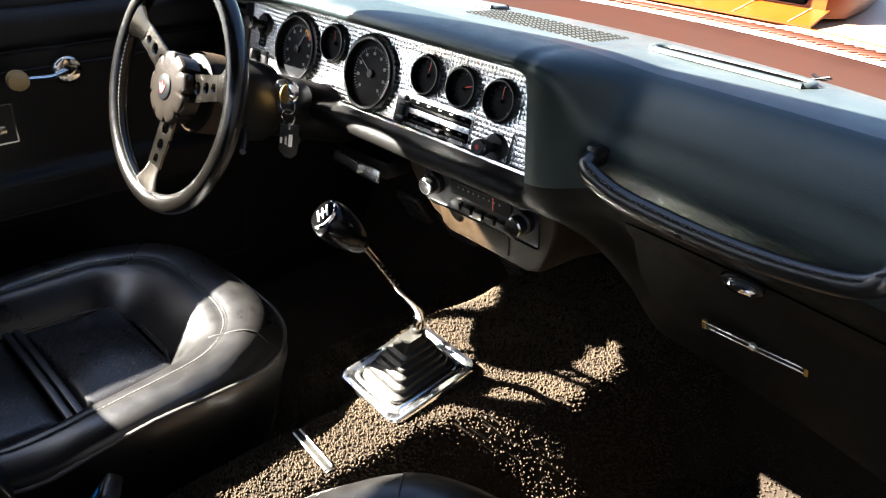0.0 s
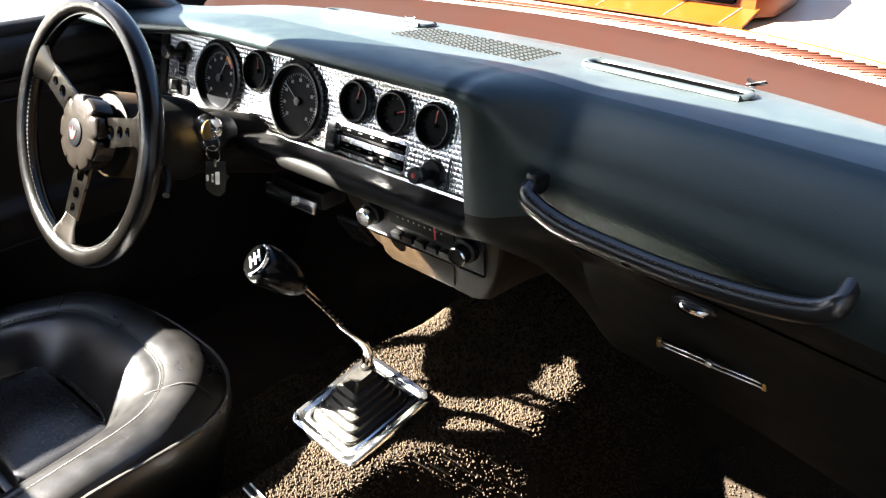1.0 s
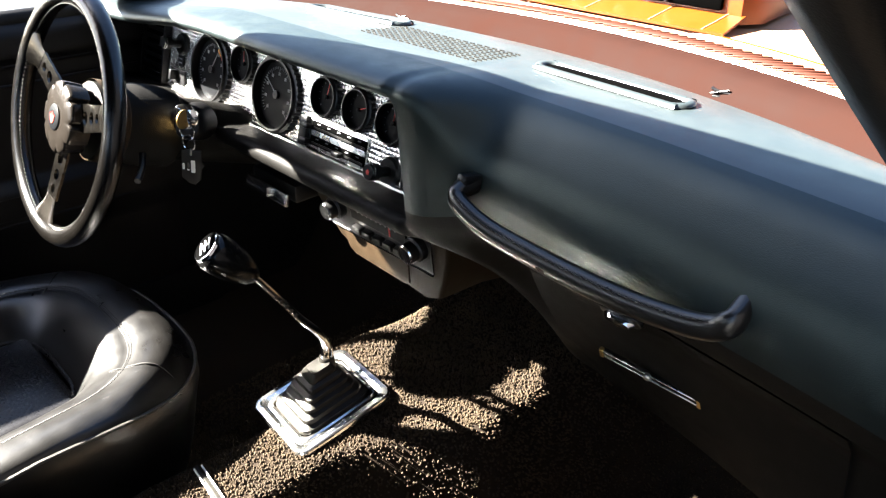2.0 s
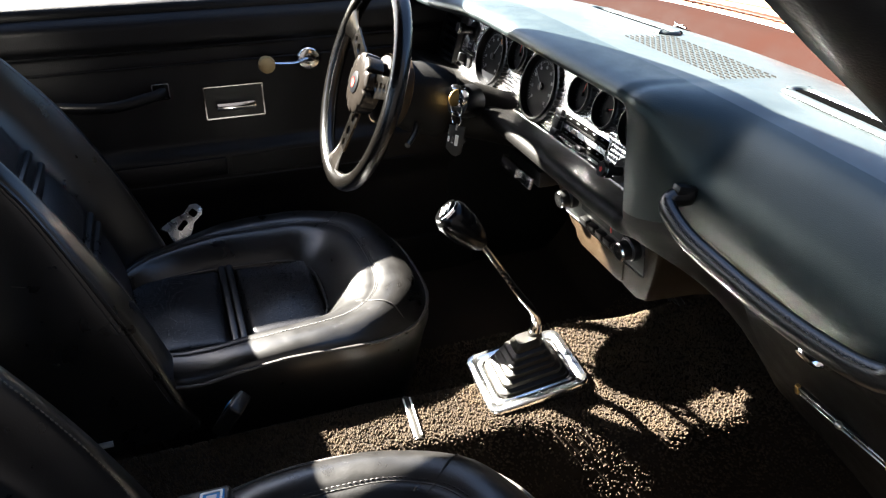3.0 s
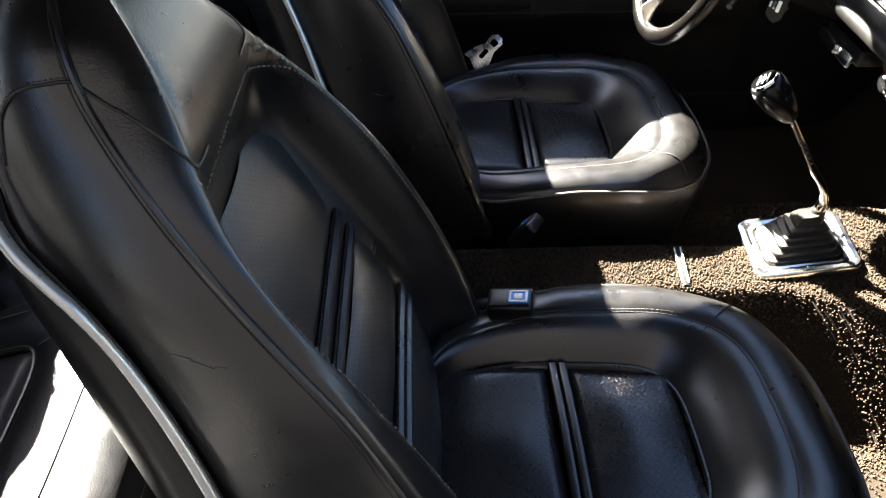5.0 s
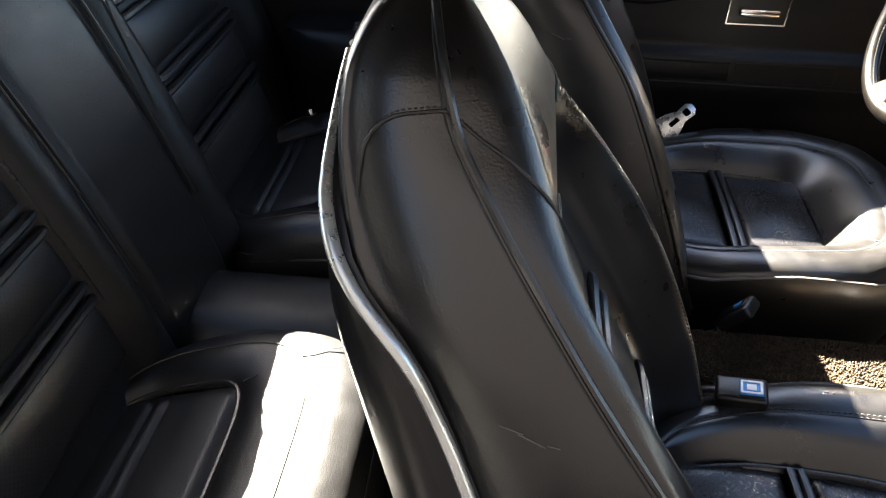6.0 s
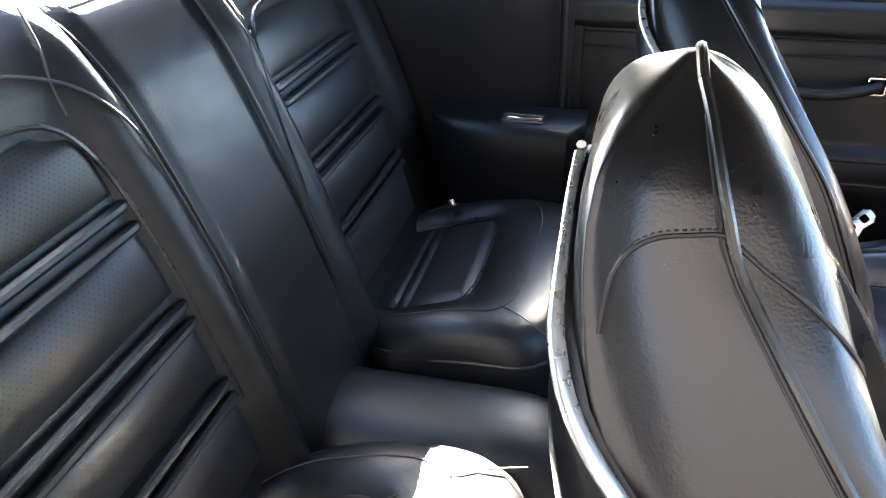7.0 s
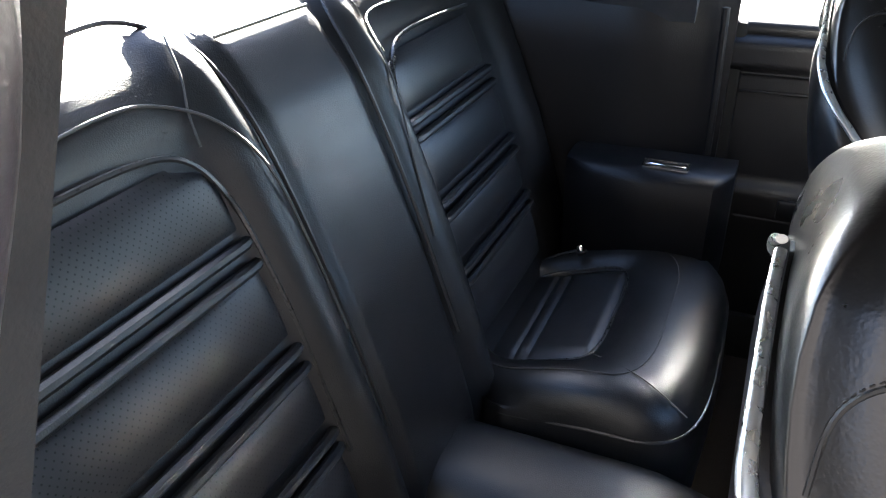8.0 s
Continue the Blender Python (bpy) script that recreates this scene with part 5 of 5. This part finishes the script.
def build_rear_seat():
    rs = thing("rear_seat", (0, -1.2, 0.3), "black vinyl rear bench with two perforated seats and plain centre", "rear seat")
    # seat back: sheet with a crown at each side and a smooth centre pillar
    def back(u, v):
        x = lerp(-0.66, 0.66, u)
        zt = 1.092 - 0.012 * step(0.14, 0.08, abs(x)) - 0.10 * step(0.42, 0.66, abs(x))
        if v < 0.8:
            z = lerp(0.42, zt - 0.02, v / 0.8)
            y = rear_y(z)
        else:
            t = (v - 0.8) / 0.2
            z = zt - 0.02 + 0.02 * math.sin(t * math.pi / 2) - 0.02 * t * t
            y = rear_y(zt - 0.02) - 0.14 * t
        a = abs(x)
        roll = 0.028 * math.exp(-((a - 0.145) / 0.030) ** 2)
        groove = -0.012 * math.exp(-((a - 0.105) / 0.008) ** 2)
        centre = 0.012 * step(0.105, 0.085, a)
        hollow = -0.012 * step(0.165, 0.20, a) * step(0.62, 0.55, a) * step(1.005, 0.975, z)
        y += (roll + groove + centre + hollow) * step(0.42, 0.50, z)
        return (x, y, z)
    part("seat_back", backed(grid(back, 132, 60), (0, -0.05, -0.02)), VINYL_REAR, rs, smooth=70)
    def on_back(x, z, out):
        return Vector((x, rear_y(z) + out, z + 0.36 * out))
    for s in (1, -1):
        # perforated panels separated by paired ribs
        def panel(z0, z1, top=False):
            def fn(u, v):
                z = lerp(z0, z1, v)
                xa, xb = 0.183 + 0.05 * (1 - step(1.0, 0.70, v) if top else 0), 0.50
                x = lerp(xa, xb, u)
                ed = min(step(0, 0.06, u), step(1, 0.94, u), step(0, 0.12, v), step(1, 0.85 if top else 0.88, v))
                puff = max(0.0, math.sin(math.pi * u)) ** 0.3 * max(0.0, math.sin(math.pi * (0.03 + 0.94 * v))) ** 0.35
                p = on_back(s * x, z, -0.006 + 0.013 * puff)
                return p
            return grid(fn, 36, 24)
        part("back_panel", panel(0.890, 0.968, True), PERF_BACK, rs, "perforated vinyl panel")
        part("back_panel", panel(0.774, 0.848), PERF_BACK, rs, "perforated vinyl panel")
        part("back_panel", panel(0.669, 0.734), PERF_BACK, rs, "perforated vinyl panel")
        part("back_panel", panel(0.540, 0.632), PERF_BACK, rs, "perforated vinyl panel")
        for z in (0.876, 0.853, 0.757, 0.735, 0.652, 0.632):
            pts = [on_back(s * x, z + 0.0, 0.001 if 0.19 < x < 0.5 else -0.006) for x in (0.183, 0.196, 0.25, 0.35, 0.45, 0.495, 0.505)]
            part("back_rib", tube(pts, 0.0072, 8, n=4, flat=0.9), VINYL_REAR, rs)
        arch = [(0.178, 0.62), (0.176, 0.76), (0.178, 0.86), (0.186, 0.925), (0.215, 0.968), (0.27, 0.982), (0.38, 0.983), (0.50, 0.978)]
        part("panel_welt", tube([on_back(s * x, z, 0.003) for x, z in arch], 0.0032, 6, n=6), WELT, rs)
        arch2 = [(0.120, 0.74), (0.128, 0.84), (0.142, 0.93), (0.165, 0.985), (0.205, 1.015), (0.26, 1.022), (0.35, 1.016), (0.45, 1.0)]
        part("seam", tube([on_back(s * x, z, 0.028 * math.exp(-((x - 0.145) / 0.030) ** 2) + 0.001) for x, z in arch2], 0.0018, 6, n=6), THREAD, rs)
        part("seam", tube([on_back(s * x, z, o) for x, z, o in ((0.19, 0.972, 0.006), (0.182, 1.0, 0.010), (0.170, 1.03, 0.018), (0.155, 1.06, 0.024))], 0.0013, 6, n=5), THREAD, rs)
        edge = [(0.108, 0.60), (0.108, 0.80), (0.110, 0.95), (0.118, 1.03), (0.140, 1.062), (0.19, 1.082), (0.26, 1.080)]
        part("piping", tube([on_back(s * x, z, 0.010) for x, z in edge], 0.0030, 6, n=6), VINYL_REAR, rs)
        # cushion for one person
        N = 64
        cx, cy = s * 0.36, -1.075
        rings = []
        angs = [2 * math.pi * k / N for k in range(N)]
        o = [outline(a, 0.255, 0.150, 0.22, 4.0) for a in angs]
        i = [(x, y - 0.085) for x, y in (outline(a, 0.150, 0.066, 0.125, 4.0) for a in angs)]
        for k, g, z in ((1.0, 0.0, 0.30), (1.0, 0.010, 0.42), (1.0, 0.006, 0.485), (0.98, 0.0, 0.515), (0.88, 0, 0.537), (0.70, 0, 0.548), (0.45, 0, 0.551), (0.2, 0, 0.545), (0.04, 0, 0.533), (0.0, 0, 0.526)):
            r = []
            for (ox, oy), (ix, iy) in zip(o, i):
                ln = math.hypot(ox, oy)
                x, y = lerp(ix, ox, k) + g * ox / ln, lerp(iy, oy, k) + g * oy / ln
                r.append((cx + x, cy + y, z - 0.05 * step(0.0, -0.22, y) * (1 if k < 0.99 else 0)))
            rings.append(r)
        cu = part("seat_cushion", loft(rings, caps=False), VINYL_REAR, rs, smooth=60)
        def cpad(u, v):
            x, y = lerp(-0.146, 0.146, u), lerp(-0.208, -0.022, v)
            ed = min(step(0, 0.07, u), step(1, 0.93, u), step(0, 0.08, v), step(1, 0.90, v))
            d = 1 - 0.75 * (math.exp(-((v - 0.42) / 0.02) ** 2) + math.exp(-((v - 0.30) / 0.02) ** 2))
            return (cx + x, cy + y, 0.525 + 0.009 * ed * d - 0.05 * step(0.0, -0.22, y))
        part("insert", grid(cpad, 26, 40), VINYL_PAD, cu, "grained insert with cross ribs")
        part("welt", tube([(cx + x * 1.02, cy + y, 0.531 - 0.05 * step(0.0, -0.22, y)) for x, y in i][::2], 0.0028, 6, closed=True, n=2), WELT, cu)
        mid = [(cx + lerp(a[0], b[0], 0.5), cy + lerp(a[1], b[1], 0.5), 0.5515 - 0.05 * step(0.0, -0.22, lerp(a[1], b[1], 0.5))) for a, b in zip(i, o)]
        part("stitching", tube(mid[::2], 0.0011, 5, closed=True, n=2), THREAD, cu)
        part("seam", tube([(cx - s * 0.142, cy - 0.026, 0.538), (cx - s * 0.19, cy + 0.055, 0.552), (cx - s * 0.232, cy + 0.128, 0.535)], 0.0011, 5, n=5), THREAD, cu)
        part("piping", tube([(cx + x * 1.015, cy + y * 1.015, 0.492 - 0.03 * step(0.0, -0.22, y)) for x, y in o][::2], 0.0026, 6, closed=True, n=2), WELT, cu)
    part("top_seam", tube([on_back(x, 1.048, 0.0125) for x in (-0.088, -0.05, 0.0, 0.05, 0.088)], 0.0022, 6), STITCH, rs)
    # rounded hump between the cushions
    rings = []
    for k in range(13):
        t = k / 12
        y = lerp(-0.86, -1.30, t)
        h = 0.495 - 0.03 * step(0.3, 0.0, t)
        rings.append([(0.118 * math.copysign(abs(math.cos(a)) ** 0.7, math.cos(a)), y, 0.27 + (h - 0.27) * math.sin(a) ** 0.55) for a in (math.pi * j / 20 for j in range(21))])
    part("centre_hump", backed(loft(rings, closed=False), (0, 0, -0.01)), VINYL_REAR, rs, smooth=60)
    # belt anchors
    for x, y, z in ((-0.523, -1.20, 0.545), (0.0, -1.265, 0.49)):
        a = thing("belt_anchor", (x, y, z), "small chrome seat belt anchor on the rear seat", "belt anchor", group="belt anchors")
        part("stud", lathe([(0.007, -0.01), (0.007, 0.002), (0.004, 0.006), (0, 0.006)], 12, pose(x, y, z, 20, 0, 0)), CHROME, a)
        part("washer", lathe([(0.011, -0.012), (0.011, -0.008), (0.0, -0.008)], 14, pose(x, y, z, 20, 0, 0)), SATIN, a)


build_rear_seat()


# ---- door and side trim on the driver's side ----
def build_side():
    door = thing("door_1", (-0.78, -0.4, 0.3), "black vinyl door panel with chrome handle, window crank and map pocket", "car door", kind="structure")
    def skin(u, v):
        y, z = lerp(0.20, -1.00, u), lerp(0.30, 0.918, v)
        x = -0.760
        x += 0.020 * step(0.835, 0.855, z) - 0.035 * step(0.89, 0.925, z)
        x += 0.024 * step(0.635, 0.612, z) - 0.006 * step(0.56, 0.50, z)
        return (x, y, z)
    part("panel", backed(grid(skin, 30, 90), (-0.03, 0, 0)), DOOR_VINYL, door, smooth=50)
    part("sill_cap", tube([(-0.772, 0.24, 0.912), (-0.775, -0.3, 0.913), (-0.772, -1.02, 0.916)], 0.017, 10), DOOR_VINYL, door)
    part("outer_skin", rbox((-0.86, -0.40, 0.60), (0.03, 1.30, 0.62), 0.012), ORANGE, door)
    part("crease", tube([(-0.757, 0.16, 0.838), (-0.757, -0.3, 0.838), (-0.757, -0.98, 0.838)], 0.0035, 6), DOOR_VINYL, door)
    part("crease", tube([(-0.752, 0.16, 0.806), (-0.752, -0.3, 0.806), (-0.752, -0.98, 0.806)], 0.0025, 6), DOOR_VINYL, door)
    yz = lambda y, z, out=0.0: axes((-0.758 + out, y, z), (0, 1, 0), (0, 0, 1))
    # inside handle in its recessed plate
    plate = part("handle_plate", frame_bar(0.122, 0.070, 0.003, 0.0028, 0.004, yz(-0.291, 0.720)), CHROME, door, "chrome framed handle recess")
    part("recess", slab(rounded(0.116, 0.064, 0.003), 0.002, yz(-0.291, 0.720)), SATIN, plate)
    part("handle", slab(rounded(0.082, 0.017, 0.005), 0.012, yz(-0.289, 0.713, 0.003), 0.003), CHROME, plate, "chrome pull lever")
    # window crank
    crank = part("window_crank", lathe([(0.026, 0.0), (0.026, 0.012), (0.022, 0.018), (0.020, 0.019), (0.0, 0.017)], 28, yz(-0.130, 0.799)), CHROME, door, "chrome window crank")
    part("arm", tube([(-0.745, -0.135, 0.799), (-0.728, -0.165, 0.797), (-0.722, -0.205, 0.801)], 0.0065, 10, flat=0.6), CHROME, crank)
    part("grip", lathe([(0.009, -0.004), (0.016, 0.0), (0.0175, 0.008), (0.016, 0.018), (0.010, 0.022), (0.0, 0.023)], 24, yz(-0.222, 0.802, 0.036)), CREAM, crank, "aged tan knob")
    # pull strap
    strap = part("pull_strap", tube([(-0.750, -0.425, 0.757), (-0.735, -0.45, 0.752), (-0.722, -0.53, 0.742), (-0.735, -0.63, 0.748), (-0.75, -0.66, 0.752)], 0.011, 10, flat=0.7, up=(1, 0, 0)), DOOR_VINYL, door)
    part("bracket", frame_bar(0.034, 0.034, 0.004, 0.0025, 0.014, yz(-0.432, 0.757)), CHROME, strap)
    # map pocket and lower moulding
    part("pocket_lip", frame_bar(0.215, 0.046, 0.004, 0.004, 0.006, yz(-0.208, 0.585, 0.018)), DOOR_VINYL, door)
    # no hollow here: a black sheet paints the pocket's shade
    part("pocket", slab(rounded(0.207, 0.038, 0.003), 0.002, yz(-0.208, 0.585, 0.0185)), SHADE_AND_BLACK, door)
    part("moulding", rbox((-0.735, -0.60, 0.588), (0.012, 0.55, 0.040), 0.005, 2), DOOR_VINYL, door)
    part("crease", tube([(-0.737, 0.1, 0.554), (-0.737, -0.3, 0.557), (-0.737, -0.95, 0.562)], 0.003, 6), DOOR_VINYL, door)
    # quarter trim and armrest beside the rear seat, both sides
    for s in (-1, 1):
        q = thing("quarter_trim", (s * 0.70, -1.3, 0.3), "black moulded quarter trim panel with armrest beside the rear seat", "trim panel", group="rear quarter trims", kind="structure")
        def wall(u, v):
            y, z = lerp(-1.0, -1.75, u), lerp(0.30, 1.00, v)
            x = 0.735 - 0.045 * step(0.0, 0.25, u) - 0.06 * step(0.25, 1.0, u) + 0.02 * step(0.9, 1.0, z)
            x -= 0.004 * math.exp(-((u - 0.06) / 0.01) ** 2)
            return (s * x, y, z)
        part("panel", backed(grid(wall, 40, 24), (s * 0.02, 0, 0)), DOOR_VINYL, q, smooth=50)
        if s < 0:
            rings = []
            for y, w, h in ((-0.955, 0.10, 0.03), (-0.985, 0.145, 0.045), (-1.10, 0.155, 0.05), (-1.20, 0.150, 0.045), (-1.255, 0.11, 0.03)):
                rings.append([(-0.70 + w * px, y, 0.690 + (h * pz if pz > 0 else 0.20 * pz)) for px, pz in ((0, 0.0), (0.5, 0.25), (0.80, 0.24), (0.92, 0.12), (0.98, -0.05), (1.0, -0.25), (0.97, -0.8), (0.9, -1.0), (0.0, -1.0))])
            arm = part("armrest", loft(rings), DOOR_VINYL, q, smooth=45)
            m = axes((-0.590, -1.072, 0.703), (0, 1, 0), (-1, 0, 0.1))
            am = part("ashtray", frame_bar(0.082, 0.030, 0.003, 0.0028, 0.004, m), CHROME, arm, "chrome framed armrest ashtray")
            part("lid", slab(rounded(0.076, 0.024, 0.002), 0.003, m), SATIN, am)
            part("finger_lip", rbox((0, 0, 0), (0.070, 0.003, 0.003), 0.001, 1, m @ pose(0, -0.004, 0.004)), CHROME, am)
            part("pillar_edge", tube([(-0.712, -1.015, 0.50), (-0.712, -1.015, 0.75), (-0.71, -1.02, 0.96)], 0.007, 8), DOOR_VINYL, q)


def build_belts():
    # buckle beside each front seat
    for x, y, z, rz, rx, lab in ((0.140, -0.455, 0.512, 80, 8, "black seat belt buckle with a white and blue release label"), (-0.080, -0.405, 0.462, 60, 55, "black seat belt buckle standing on its stalk")):
        b = thing("belt_buckle", (x, y, z), lab, "seat belt buckle", group="seat belt buckles")
        m = pose(x, y, z, 0, 0, rz) @ pose(0, 0, 0, 0, -rx, 0) @ Matrix.Scale(1.0, 4)
        part("case", rbox((0, 0, 0), (0.066, 0.044, 0.022), 0.006, 3, m), PLASTIC, b)
        lb = part("release_button", rbox((0, 0, 0), (0.030, 0.026, 0.003), 0.001, 1, m @ pose(0.012, 0, 0.0115)), BLUE if x > 0 else SATIN, b)
        if x > 0:
            part("white_square", frame_bar(0.027, 0.023, 0.002, 0.003, 0.001, m @ pose(0.012, 0, 0.0132)), WHITE, lb)
            part("white_centre", rbox((0, 0, 0), (0.012, 0.010, 0.001), 0, 1, m @ pose(0.012, 0, 0.0135)), WHITE, lb)
        else:
            part("print_bar", rbox((0, 0, 0), (0.012, 0.010, 0.001), 0, 1, m @ pose(0.012, 0, 0.0135)), BLUE, lb)
        part("stalk", tube([m @ Vector((-0.03, 0, 0)), m @ Vector((-0.06, 0, -0.012)), (x - 0.005, y - 0.10, z - 0.10)], 0.010, 8, flat=0.5), PLASTIC, b)
    # bright latch tongue lying by the driver's seat
    t = thing("belt_tongue", (-0.65, -0.43, 0.50), "bright steel seat belt latch tongue beside the driver's seat", "belt tongue")
    m = axes((-0.660, -0.430, 0.503), (-0.33, 0.72, 0.60), (-0.42, -0.657, 0.557)) @ Matrix.Scale(1.2, 4)
    out = [(-0.040, -0.024), (-0.030, -0.020), (-0.022, -0.024), (-0.008, -0.020), (0.010, -0.012), (0.030, -0.013), (0.038, -0.006), (0.038, 0.006), (0.030, 0.013), (0.010, 0.012), (-0.008, 0.020), (-0.034, 0.026), (-0.030, 0.012), (-0.036, 0.0)]
    part("plate", slab(out, 0.0025, m, 0.0006), BRUSHED, t)
    # slots are black slabs on the plate, painted as shade
    part("slot", slab(rounded(0.012, 0.013, 0.003), 0.0012, m @ pose(0.022, 0, 0.0022)), SHADE_AND_BLACK, t)
    part("slot", slab(rounded(0.020, 0.009, 0.003), 0.0012, m @ pose(-0.006, 0, 0.0022)), SHADE_AND_BLACK, t)
    part("webbing", tube([(-0.66, -0.455, 0.485), (-0.68, -0.52, 0.45), (-0.69, -0.62, 0.36), (-0.69, -0.70, 0.27)], 0.022, 8, flat=0.08, up=(1, 0, 0)), BODY_IN, t)


build_side()
build_belts()
